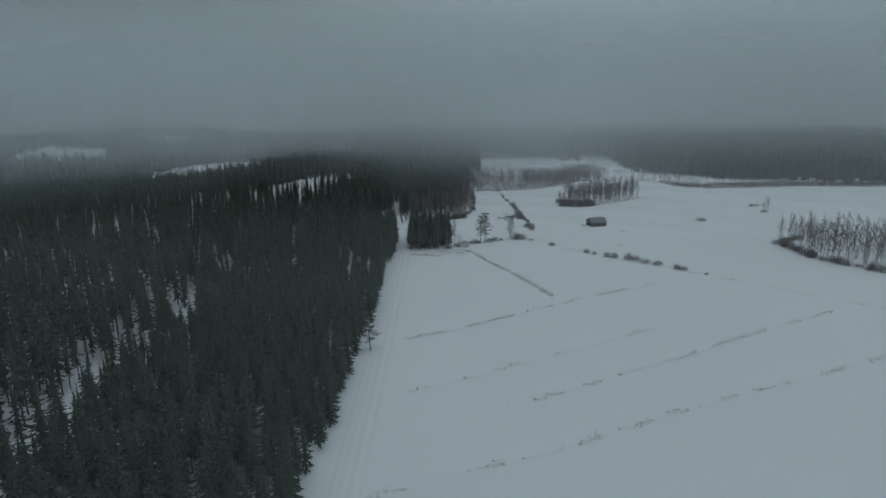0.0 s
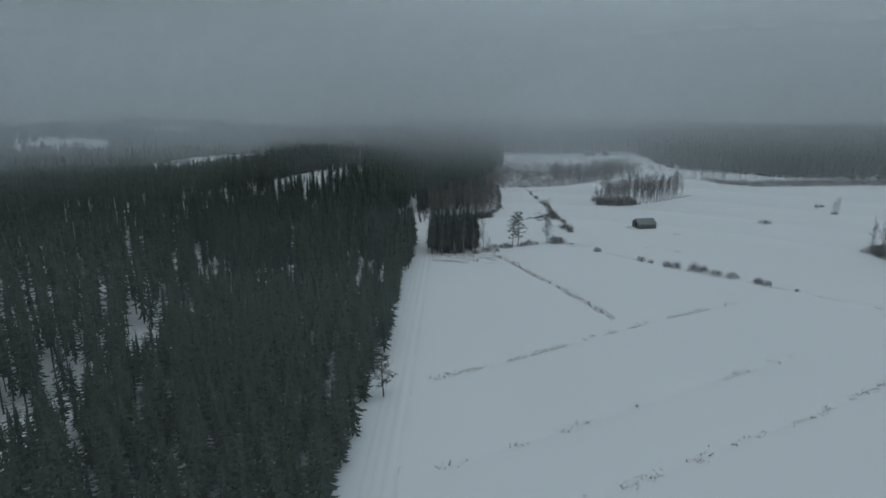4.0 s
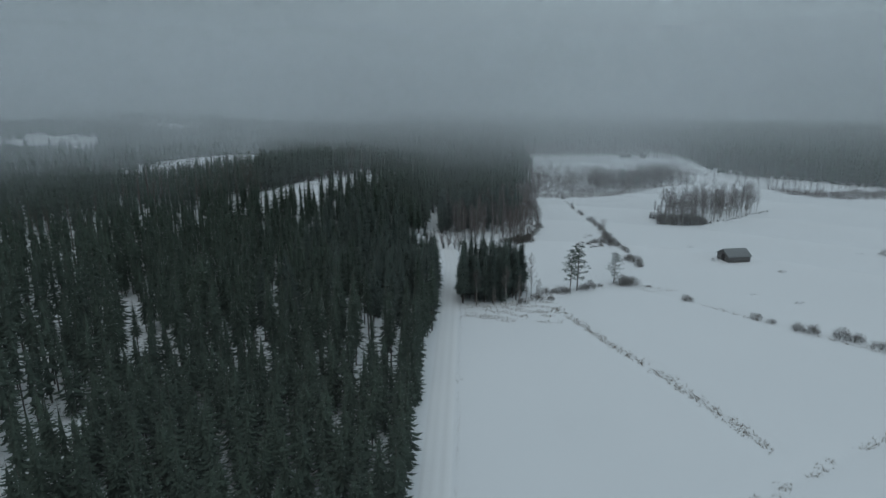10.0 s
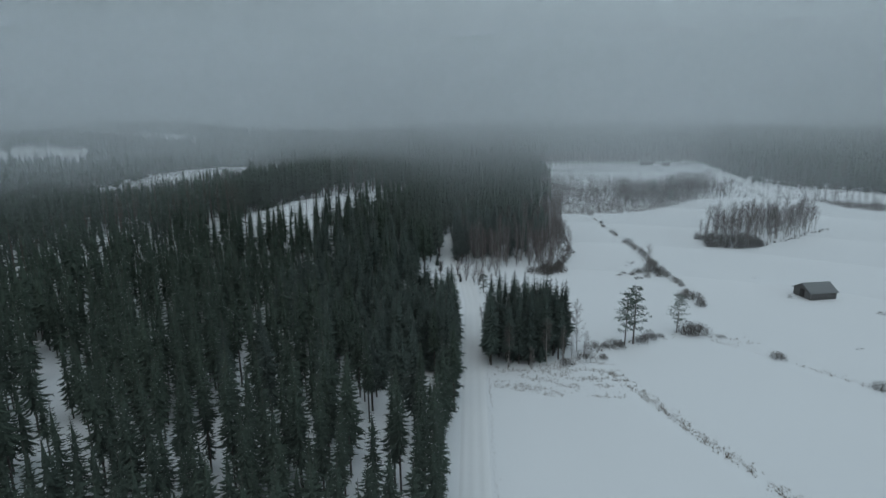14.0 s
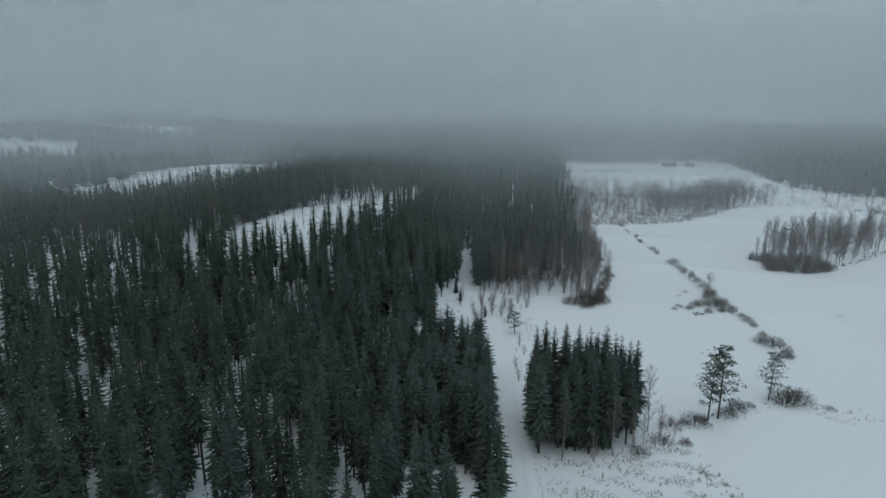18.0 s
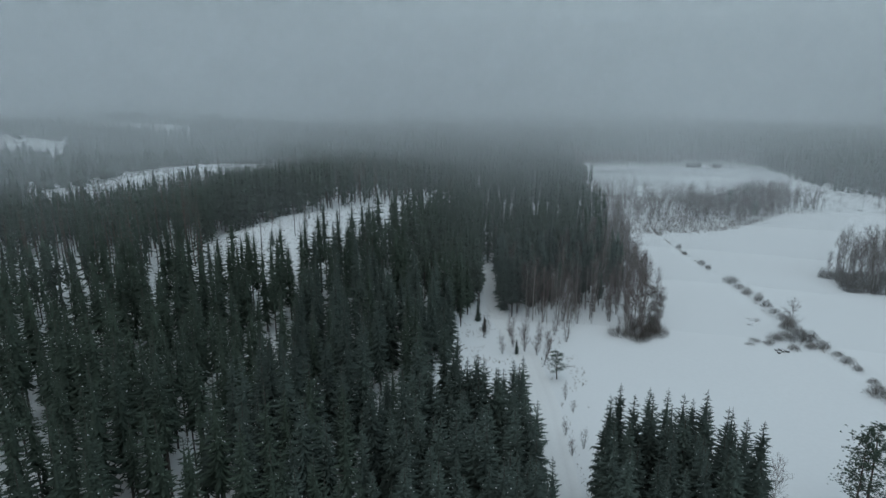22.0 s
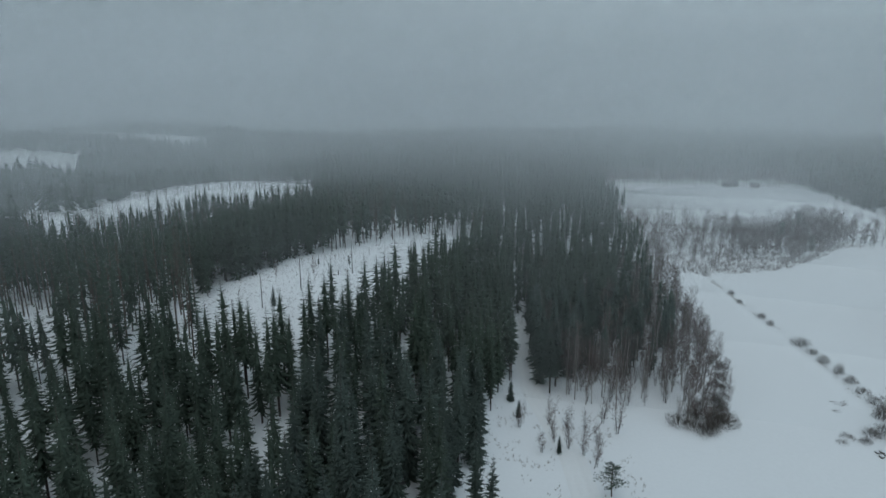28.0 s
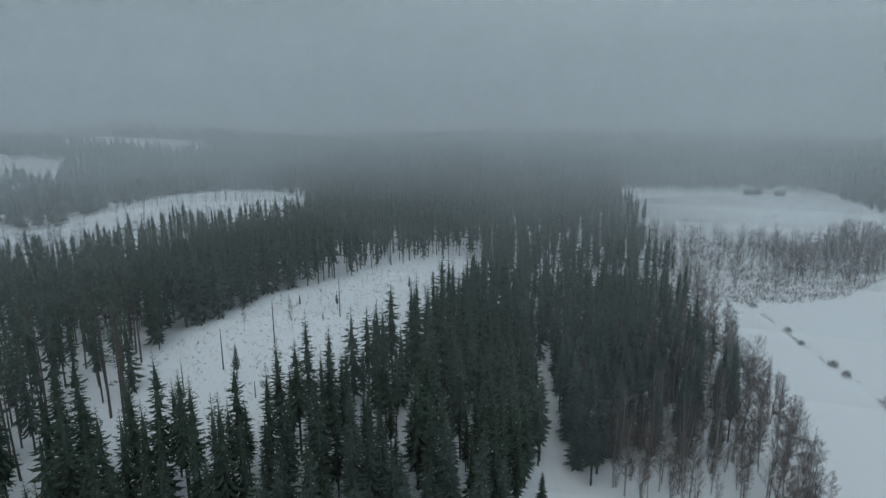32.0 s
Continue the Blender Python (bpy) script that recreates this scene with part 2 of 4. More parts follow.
# ---------- the plan ----------
DITCHES = [
    [(-13, 84), (24, 99), (45, 109), (69, 119), (97, 130), (135, 147)],
    [(14, 114), (43, 129), (61, 138), (83, 151), (120, 171)],
    [(-10, 120), (9, 130), (45, 150), (71, 163)],
    [(-10, 152), (24, 172), (49, 187), (75, 201)],
    [(12, 256), (20, 233), (27, 217), (37, 188)],
    [(34, 281), (40, 275), (51, 264), (71, 240), (89, 222), (112, 198), (140, 166)],
    [(47, 300), (48, 319), (45, 341), (46, 379), (45, 401), (44, 440)],
]
LAKE = [(53, 675), (88, 692), (148, 708), (196, 692), (200, 670), (188, 646), (167, 610), (142, 575), (118, 546), (97, 530), (71, 536), (50, 548), (42, 575), (42, 630)]
CLEARCUT = [(-107, 355), (-101, 375), (-94, 388), (-84, 405), (-73, 429), (-57, 460), (-47, 475), (-42, 470), (-43, 440), (-45, 415), (-49, 390), (-55, 368), (-62, 350), (-74, 336), (-86, 327), (-97, 337)]
OLD_CUT = [(-365, 497), (-250, 480), (-238, 464), (-205, 452), (-176, 498), (-152, 512), (-132, 530), (-134, 550), (-150, 600), (-184, 630), (-220, 640), (-232, 602), (-243, 560), (-250, 515), (-360, 525)]
POINT_WOOD = [(-25, 347), (-13, 340), (-1, 338), (8, 333), (14, 338), (20, 358), (22, 380), (25, 430), (29, 448), (34, 470), (-25, 470)]
COPSE = [(75, 369), (88, 367), (104, 378), (122, 391), (140, 405), (137, 418), (112, 410), (92, 400), (78, 386)]
GROVE = [(150, 259), (149, 232), (158, 214), (175, 196), (215, 180), (260, 190), (240, 230), (190, 250), (165, 268)]
EDGE_X, EDGE_Y = [28, 58, 74, 94, 120, 160, 180, 199, 266, 330, 700], [446, 450, 455, 471, 497, 500, 470, 446, 446, 440, 420]


def road_x(y):
    return np.interp(y, [-200, 0, 150, 300, 322, 345, 400, 430, 470], [-16, -17, -17.3, -17.6, -19.5, -25.5, -28, -26, -20])


def eased(v, xs, ys, w):
    """Interpolation with its corners rounded over w metres."""
    return sum(np.interp(v + d * w, xs, ys) for d in (-1, -0.5, 0, 0.5, 1)) / 5


def ground_z(x, y):
    """The snow surface: a level field, a wooded ridge to the west and rolling country far off."""
    x, y = np.asarray(x, float), np.asarray(y, float)
    ridge = eased(y, [270, 305, 330, 360, 400, 440, 500, 580], [0, 2, 9, 17, 17, 13.5, 9, 4], 12)
    hill = ridge * eased(x, [-300, -200, -150, -115, -95, -75, -58, -44, -32, -22], [0.15, 0.25, 0.38, 0.75, 0.98, 1.0, 0.86, 0.5, 0.1, 0], 6)
    hill += 12 * np.exp(-(((x + 205) / 75) ** 2 + ((y - 575) / 80) ** 2))
    hill += 6 * np.exp(-(((x + 200) / 90) ** 2 + ((y - 240) / 120) ** 2))
    hill += 24 * np.exp(-(((x + 480) / 200) ** 2 + ((y - 870) / 200) ** 2))
    z = hill * smooth01((20 - x) / 40)
    far = np.hypot(x - 20, y - 250)
    z += 9 * smooth01((far - 480) / 500) + 6 * smooth01((far - 520) / 600) * (np.sin(x / 170 + 1) * np.cos(y / 210))
    z += 0.25 * np.sin(x / 23 + y / 31) * smooth01((x + 10) / 20) + 0.3 * np.sin(y / 17) * np.cos(x / 13) * smooth01((-25 - x) / 10)
    return z


def gz(x, y):
    return float(ground_z(x, y))


def ditch_dip(x, y):
    d = np.full(np.shape(x), 1e9)
    for line in DITCHES:
        for (x0, y0), (x1, y1) in zip(line, line[1:]):
            ux, uy = x1 - x0, y1 - y0
            t = np.clip(((x - x0) * ux + (y - y0) * uy) / (ux * ux + uy * uy), 0, 1)
            d = np.minimum(d, np.hypot(x - x0 - t * ux, y - y0 - t * uy))
    return 0.4 * np.exp(-((d / 1.3) ** 2))


# ---------- ground ----------
def axis_steps(lo, hi, step, far_lo, far_hi):
    a = [lo]
    s = step
    while a[0] > far_lo:
        s *= 1.18
        a.insert(0, a[0] - s)
    b = list(np.arange(lo + step, hi, step))
    s = step
    b.append(hi)
    while b[-1] < far_hi:
        s *= 1.18
        b.append(b[-1] + s)
    return np.array(a + b)


def grid_mesh(name, xs, ys, zf, material):
    gx, gy = np.meshgrid(xs, ys)
    v = np.stack([gx, gy, zf(gx, gy)], -1).reshape(-1, 3)
    nx, ny = len(xs), len(ys)
    i = (np.arange(ny - 1)[:, None] * nx + np.arange(nx - 1)[None]).ravel()
    f = np.concatenate([np.stack([i, i + 1, i + nx + 1], -1), np.stack([i, i + nx + 1, i + nx], -1)])
    return mesh_of(name, (v, f, np.zeros(len(f), int)), [material], True)


ground = new("ground", grid_mesh("ground", axis_steps(-100, 160, 1.9, -4200, 4200), axis_steps(60, 450, 2.2, -3000, 4500),
                                 lambda x, y: ground_z(x, y) - ditch_dip(x, y), SNOW))
tagged(ground, "snow-covered fields and forest floor with shallow ditches", "snowy ground", kind="structure")

# the forest road: packed snow with two wheel ruts
ry = np.arange(-60, 390, 2.0)
prof = [(-2.6, -0.06), (-1.9, 0.05), (-1.35, 0.08), (-0.95, 0.01), (-0.55, 0.07), (0.45, 0.07), (0.85, 0.01), (1.25, 0.09), (1.8, 0.11), (2.3, 0.05), (2.9, -0.06)]
rv = [(road_x(y) + px, y, gz(road_x(y) + px, y) + pz) for y in ry for px, pz in prof]
k = len(prof)
rf = [t for i in range(len(ry) - 1) for j in range(k - 1) for t in ((i * k + j, i * k + j + 1, (i + 1) * k + j + 1), (i * k + j, (i + 1) * k + j + 1, (i + 1) * k + j))]
road = new("road", mesh_of("road", (np.array(rv), np.array(rf), np.zeros(len(rf), int)), [SNOW_ROAD], True))
tagged(road, "narrow snow-covered forest road with wheel ruts", "road", kind="structure")

# the frozen lake
lv = [(x, y, 0.0) for x, y in LAKE]
cx, cy = np.mean([p[0] for p in lv]), np.mean([p[1] for p in lv])
lz = max(gz(x, y) for x, y in LAKE + [(cx, cy)]) + 0.35
top = [(cx, cy, lz)] + [(x, y, lz) for x, y, _ in lv] + [(x * 1.0 + (x - cx) * 0.03, y + (y - cy) * 0.03, lz - 6) for x, y, _ in lv]
nl = len(lv)
lf = [(0, 1 + (i + 1) % nl, 1 + i) for i in range(nl)] + [t for i in range(nl) for t in ((1 + i, 1 + (i + 1) % nl, 1 + nl + i), (1 + (i + 1) % nl, 1 + nl + (i + 1) % nl, 1 + nl + i))]
lake = new("water", mesh_of("water", (np.array(top), np.array(lf), np.zeros(len(lf), int)), [ICE]))
tagged(lake, "frozen lake under snow, grey wet ice along the shore", "frozen lake", kind="structure")


# ---------- trees: shapes ----------
def spruce_shape(seed, whorls, per, hang, low=0.12, width=0.125, snow=5, sides=4, slim=1.0):
    """A spruce 1 high: trunk arrays and crown arrays. Whorls of flat boughs, the low ones drooping with hanging twigs, the high ones rising to a thin leader."""
    r = np.random.default_rng(seed)
    tr, cr = Geo(), Geo()
    bend = r.normal(0, 0.004, 2)
    tr.tube([(0, 0, -0.02), (bend[0], bend[1], 0.35), (-bend[1], bend[0], 0.7), (0, 0, 0.99)], [0.0105, 0.0085, 0.0045, 0.0008], sides)

    def reach(t):
        return width * ((1 - t) ** 0.68) * (0.62 + 0.38 * min(1, t / 0.16)) + 0.004

    # the dark, leafy inside of the crown, ragged
    for k in range(5):
        t = k / 6
        z, w0, q0 = low + (0.97 - low) * t, 0.42 * reach(t), r.random() * 6.3
        ring = [(w0 * r.uniform(0.5, 1.2) * math.cos(q0 + 1.2566 * i), w0 * r.uniform(0.5, 1.2) * math.sin(q0 + 1.2566 * i), z - r.uniform(0, 0.03)) for i in range(5)]
        cr.add(ring + [(0, 0, min(0.985, z + 1.5 * (0.97 - low) / 6))], [(i, (i + 1) % 5, 5) for i in range(5)])
    for i in range(whorls):
        t = i / (whorls - 1)
        z = low + (0.975 - low) * t ** 0.95
        rad, n, a0 = reach(t), max(3, int(per * (0.5 + 0.5 * (1 - t)))), r.random() * 6.3
        lean = r.uniform(0.8, 1.15)
        for j in range(n):
            a = a0 + 6.283 * j / n + r.normal(0, 0.22)
            L = rad * lean * r.uniform(0.62, 1.18)
            zz = z + r.uniform(-0.5, 0.5) * (0.975 - low) / whorls
            fall = L * (0.62 - 1.05 * t + r.normal(0, 0.10))
            w = (L * r.uniform(0.15, 0.23) + 0.0018) * slim
            ca, sa = math.cos(a), math.sin(a)

            def at(u, s_, dz):
                return (ca * u - sa * s_, sa * u + ca * s_, zz + dz)
            m, dm = 0.58 * L, -0.62 * fall
            if not hang:
                cr.add([at(0.04 * L, 0, 0.002), at(L, 0, -0.9 * fall), at(m * 0.92, w, dm - 0.5 * w), at(m * 0.92, -w, dm - 0.5 * w)], [(0, 2, 1), (0, 1, 3)])
                continue
            # a bough folded along its spine, its sides hanging
            cr.add([at(0.04 * L, 0, 0.002), at(m, 0, dm + 0.1 * w), at(L, 0, -0.9 * fall), at(m * 0.92, w, dm - 0.8 * w), at(m * 0.92, -w, dm - 0.8 * w)],
                   [(0, 3, 1), (0, 1, 4), (1, 3, 2), (1, 2, 4)])
            for b in range(hang if t < 0.8 else hang // 2):
                u = L * (0.3 + 0.62 * (b + r.random()) / hang)
                sd, dz, ln = (1 if b % 2 else -1), -0.95 * fall * u / L, L * r.uniform(0.16, 0.34)
                cr.add([at(u - 0.05 * L * slim, 0, dz), at(u + 0.07 * L * slim, 0, dz), at(u + 0.4 * ln, sd * ln * r.uniform(0.4, 1.0), dz - ln * r.uniform(0.35, 0.9))], [(0, 1, 2)])
    for i in range(snow):
        t = r.uniform(0.03, 0.85)
        z, rad, a = low + (0.97 - low) * t + 0.004, reach(t) * r.uniform(0.6, 1.0), r.random() * 6.3
        s_ = r.uniform(0.0018, 0.0046)
        x, y = rad * math.cos(a), rad * math.sin(a)
        z -= rad * 0.4 * (1 - t)
        cr.add([(x - s_, y - s_ * 0.6, z), (x + s_, y - s_ * 0.5, z - 0.002), (x + s_ * 0.2, y + s_, z), (x, y, z + s_ * 0.6)], [(0, 1, 3), (1, 2, 3), (2, 0, 3)], 1)
    return tr.arrays(), cr.arrays()


def pine_shape(seed, tufts, low=0.5, width=0.15, limbs=16, per=10, sides=5):
    """A pine 1 high: bare trunk, crooked limbs, and needles in flat, separate plates with sky between them."""
    r = np.random.default_rng(seed)
    tr, cr = Geo(), Geo()
    bend = r.normal(0, 0.012, 2)
    axis = lambda z: (bend[0] * math.sin(3 * z), bend[1] * math.sin(2.4 * z), z)  # noqa: E731
    tr.tube([axis(z) for z in (-0.02, 0.25, 0.5, 0.75, 0.97)], [0.0125, 0.0105, 0.008, 0.005, 0.001], sides)
    for i in range(limbs):
        t = i / (limbs - 1)
        z = low + (0.96 - low) * t
        L = width * (1 - 0.72 * t ** 1.5) * r.uniform(0.5, 1.15) * (0.65 + 0.35 * min(1, t * 4))
        a = i * 2.4 + r.normal(0, 0.5)
        x0, y0, _ = axis(z)
        rise = r.uniform(-0.05, 0.4) + 0.5 * t
        knee = (x0 + 0.5 * L * math.cos(a + 0.2), y0 + 0.5 * L * math.sin(a + 0.2), z + 0.3 * L * rise)
        tip = (x0 + L * math.cos(a), y0 + L * math.sin(a), z + L * rise)
        tr.tube([(x0, y0, z), knee, tip], [0.0036, 0.0024, 0.0007], 3)
        for p_ in range(3):
            u = (0.5, 0.8, 1.02)[p_]
            c0 = np.array([x0 + (tip[0] - x0) * u, y0 + (tip[1] - y0) * u, z + (tip[2] - z) * u]) + r.normal(0, 0.012, 3)
            size = L * r.uniform(0.2, 0.34) + 0.008
            for k in range(max(2, per // 3)):
                c = c0 + r.normal(0, 0.72, 3) * size * (1, 1, 0.3)
                for q in range(tufts):
                    s_ = r.uniform(0.0045, 0.010)
                    cr.add([c + r.normal(0, 1, 3) * s_ * (1, 1, 0.7) for _ in range(3)], [(0, 1, 2)], 0)
    return tr.arrays(), cr.arrays()


def bare_shape(seed, limbs=34, twigs=300, low=0.3, width=0.1, sides=4, stems=1, thin=1.0, twig=1.0, steep=1.05, spread_=0.06):
    """A leafless broadleaf tree 1 high: pale stem, steep thin limbs and a haze of fine twigs."""
    r = np.random.default_rng(seed)
    tr, cr = Geo(), Geo()
    for s in range(stems):
        lean = r.normal(0, 0.015 if stems == 1 else spread_, 2)
        foot = r.normal(0, 0.0 if stems == 1 else 0.02, 2)
        high = 1.0 if s == 0 else r.uniform(0.65, 1.0)
        axis = lambda z: (foot[0] + lean[0] * z + 0.007 * math.sin(6 * z + seed), foot[1] + lean[1] * z + 0.007 * math.cos(5 * z), z * high)  # noqa: E731
        tr.tube([axis(z) for z in (-0.02, 0.2, 0.45, 0.7, 0.98)], [0.0095 * thin, 0.0078 * thin, 0.0055 * thin, 0.003 * thin, 0.0007], sides)
        n = limbs // stems
        ends = []
        for i in range(n):
            t = (i + r.random()) / n
            z = low + (0.95 - low) * t
            L = width * (math.sin(math.pi * min(1, 0.2 + 0.78 * t)) ** 0.7) * r.uniform(0.55, 1.15)
            a = r.random() * 6.3
            x0, y0, z0 = axis(z)
            up = steep * r.uniform(0.75, 1.25)
            m = (x0 + 0.55 * L * math.cos(a), y0 + 0.55 * L * math.sin(a), z0 + 0.45 * L * up)
            e = (x0 + L * math.cos(a), y0 + L * math.sin(a), min(1.02, z0 + L * up))
            side = np.array([-math.sin(a), math.cos(a), 0]) * 0.0016 * thin
            b_, m_ = np.array((x0, y0, z0)), np.array(m)
            cr.add([b_ - side, b_ + side, m_ + 0.6 * side, m_ - 0.6 * side, e], [(0, 1, 2), (0, 2, 3), (3, 2, 4)])
            ends.append(((x0, y0, z0), m, e))
        share = np.array([math.dist(b, e) for b, m, e in ends]) ** 1.2
        share /= share.sum()
        for pick in r.choice(len(ends), size=twigs // stems, p=share):
            b, m, e = ends[int(pick)]
            u = r.uniform(0.08, 1.0) ** 0.8
            p = (np.array(b) * (1 - 2 * u) + np.array(m) * 2 * u) if u < 0.5 else (np.array(m) * (2 - 2 * u) + np.array(e) * (2 * u - 1))
            d = r.normal(0, 0.7, 3) * (1, 1, 0.6) + (0, 0, 0.75)
            d = d / np.linalg.norm(d) * r.uniform(0.025, 0.075)
            side = np.cross(d, r.normal(0, 1, 3))
            side = side / (np.linalg.norm(side) + 1e-9) * r.uniform(0.0007, 0.0014) * twig
            cr.add([p - side, p + side, p + d], [(0, 1, 2)], 0)
    return tr.arrays(), cr.arrays()


def bush_shape(seed, stems=34, twigs=900, spread_=0.75, thick=1.0):
    """A leafless willow bush about 1 high: stems from the foot, fine twigs making a rounded dome."""
    r = np.random.default_rng(seed)
    g = Geo()
    for i in range(stems):
        a, out = r.random() * 6.3, spread_ * math.sqrt(r.random()) * 0.9
        h = r.uniform(0.6, 0.9) * math.sqrt(max(0.1, 1 - (out / spread_) ** 2))
        b = np.array([0.35 * out * math.cos(a) + r.normal(0, 0.05), 0.35 * out * math.sin(a) + r.normal(0, 0.05), -0.08])
        e = np.array([out * math.cos(a), out * math.sin(a), h])
        m = b * 0.45 + e * 0.55 + (0, 0, 0.05)
        s = np.array([-math.sin(a + 0.7), math.cos(a + 0.7), 0]) * 0.011 * thick
        g.add([b - s, b + s, m + s * 0.8, m - s * 0.8, e], [(0, 1, 2), (0, 2, 3), (3, 2, 4)])
    for k in range(twigs):
        n = r.normal(0, 1, 3)
        n[2] = abs(n[2])
        n = n / np.linalg.norm(n)
        lump = 0.86 + 0.14 * math.sin(3 * n[0] + seed) * math.cos(4 * n[1] + 2 * n[2] + seed)
        p = n * (spread_, spread_, 0.95) * lump * r.uniform(0.25, 1.0) ** 0.55 * 0.93
        d = 0.6 * n + r.normal(0, 0.35, 3) + (0, 0, 0.55)
        d = d / np.linalg.norm(d) * r.uniform(0.07, 0.16)
        q = np.cross(d, r.normal(0, 1, 3))
        q = q / (np.linalg.norm(q) + 1e-9) * r.uniform(0.005, 0.010) * thick
        g.add([p - q, p + q, p + d], [(0, 1, 2)])
    return g.arrays()


def joined(*some):
    """Arrays joined, slot numbers shifted so that each keeps its own materials. some: (arrays, first slot)."""
    vs, fs, ms, o = [], [], [], 0
    for (v, f, m), slot in some:
        vs.append(v)
        fs.append(f + o)
        ms.append(m + slot)
        o += len(v)
    return np.concatenate(vs), np.concatenate(fs), np.concatenate(ms)


SPRUCES = [spruce_shape(s, 42, 10, 6, low, w, 22, 5, 0.66) for s, low, w in ((1, 0.05, 0.140), (2, 0.2, 0.122), (3, 0.34, 0.110), (4, 0.04, 0.150), (5, 0.12, 0.130), (6, 0.28, 0.114))]
SPRUCE_ME = [(mesh_of("trunk", t, [BARK]), mesh_of("crown", c, [NEEDLE, SNOW_CLUMP])) for t, c in SPRUCES]
PINES = [pine_shape(s, 5, low, w, 26, 36) for s, low, w in ((11, 0.3, 0.23), (12, 0.4, 0.2), (13, 0.5, 0.17))]
PINE_ME = [(mesh_of("trunk", t, [PINE_B]), mesh_of("crown", c, [PINE_N])) for t, c in PINES]
BARES = [bare_shape(s, n, 1500, low, w, 4, st, 1, 0.9) for s, n, low, w, st in ((21, 60, 0.2, 0.12, 1), (22, 54, 0.3, 0.105, 1), (23, 70, 0.14, 0.165, 1), (24, 60, 0.16, 0.115, 3))]
LOW_BARE = [joined((t, 0), (c, 1)) for t, c in (bare_shape(25 + i, 24, 330, 0.15, 0.12, 3, 1, 0.9, 2.1) for i in range(3))]
BELT_BARE = [joined((t, 0), (c, 1)) for t, c in (bare_shape(125 + i, 26, 420, 0.1, 0.17, 3, 1 + i % 2, 0.8, 2.2, 1.2) for i in range(3))]
BARE_ME = [(mesh_of("trunk", t, [BIRCH_B]), mesh_of("crown", c, [TWIG])) for t, c in BARES]
WHIP_ME = [(mesh_of("trunk", t, [BARK_A]), mesh_of("crown", c, [TWIG])) for t, c in (bare_shape(s, 75, 2000, 0.1, 0.1, 3, 5, 0.5, 0.7, 1.2, 0.07) for s in (26, 27, 28))]
BUSHES = [bush_shape(31, 34, 680, 0.75, 1.15), bush_shape(32, 30, 640, 0.6, 1.15), bush_shape(33, 38, 720, 0.9, 1.15)]
BUSH_ME = [mesh_of("crown", b, [SHRUB]) for b in BUSHES]


def tree(kind, x, y, high, wide=1.0, which=None, label="", category="tree", group="", name=None):
    """A tree as a thing: an empty at its foot with trunk and crown."""
    lib = {"spruce": SPRUCE_ME, "pine": PINE_ME, "bare": BARE_ME, "whip": WHIP_ME}[kind]
    t, c = lib[int(R.integers(len(lib))) if which is None else which]
    ob = new(name or {"spruce": "spruce_tree", "pine": "pine_tree", "bare": "birch_tree"}[kind])
    ob.location = (x, y, gz(x, y) - 0.1)
    ob.rotation_euler = (R.normal(0, 0.012), R.normal(0, 0.012), R.random() * 6.28)
    ob.scale = (high * wide, high * wide, high)
    part("trunk", t, None, ob)
    part("crown", c, None, ob)
    return tagged(ob, label, category, group)


def bush(x, y, high, wide=1.0, label="leafless grey-brown willow bush standing in the snow", group="bushes along the ditches", which=None):
    ob = new("bush")
    ob.location = (x, y, gz(x, y) - 0.15)
    ob.rotation_euler = (0, 0, R.random() * 6.28)
    ob.scale = (high * wide * R.uniform(1.35, 1.75), high * wide * R.uniform(1.25, 1.5), high * 1.25)
    part("crown", BUSH_ME[int(R.integers(3)) if which is None else which], None, ob)
    return tagged(ob, label, "bush", group)


def stuff(name, arrays, materials, label, category):
    return tagged(new(name, mesh_of(name, arrays, materials)), label, category, kind="stuff")


# ---------- the spruce forest ----------
def wooded(x, y):
    """Where the western forest stands: 0 open, 1 spruce, 2 thin pine wood, 3 mixed wood."""
    x, y = np.asarray(x, float), np.asarray(y, float)
    edge = np.interp(y, [-100, 120, 141, 148, 283, 290, 296, 303, 312, 329, 345, 365, 386, 392, 440, 470], [-22.2, -22.5, -22.9, -21.2, -20.6, -23, -31, -38, -37, -33.5, -29.6, -29.8, -29.8, -25, -25, -25])
    k = np.where(x < edge, 1, 0)
    k = np.where((x < edge) & (y > 425) & (x > -250), 3, k)
    k = np.where((x < -88 - 0.25 * (345 - y)) & (y > 326) & (y < 370) & (x > -172), 2, k)
    k = np.where((np.abs(y - 292) < 15) & (x < -142) & (x > -186), 2, k)
    ride = (np.abs(x + 77.5 + 1.2 * np.sin(y / 9)) < 3.7 + 1.0 * np.sin(y / 5)) & (y > 70) & (y < 198)
    ride |= (np.abs(y - (217 + 0.65 * (x + 96))) < 5.4) & (x > -128) & (x < -82)
    ride |= (np.abs(y - 352) < 5) & (x < -140) & (x > -168)
    ride |= (np.abs(x + 33) < 1.3) & (y > 203) & (y < 232)
    cut = inside(x, y, CLEARCUT) | inside(x, y, OLD_CUT)
    return np.where(ride | cut | ((y > 388) & (y < 405) & (x > -27) & (x < -20)), 0, k)


def jitter(x0, x1, y0, y1, step):
    gx, gy = np.meshgrid(np.arange(x0, x1, step), np.arange(y0, y1, step))
    gx = gx + R.uniform(-0.42, 0.42, gx.shape) * step
    gy = gy + R.uniform(-0.42, 0.42, gy.shape) * step
    return gx.ravel(), gy.ravel()


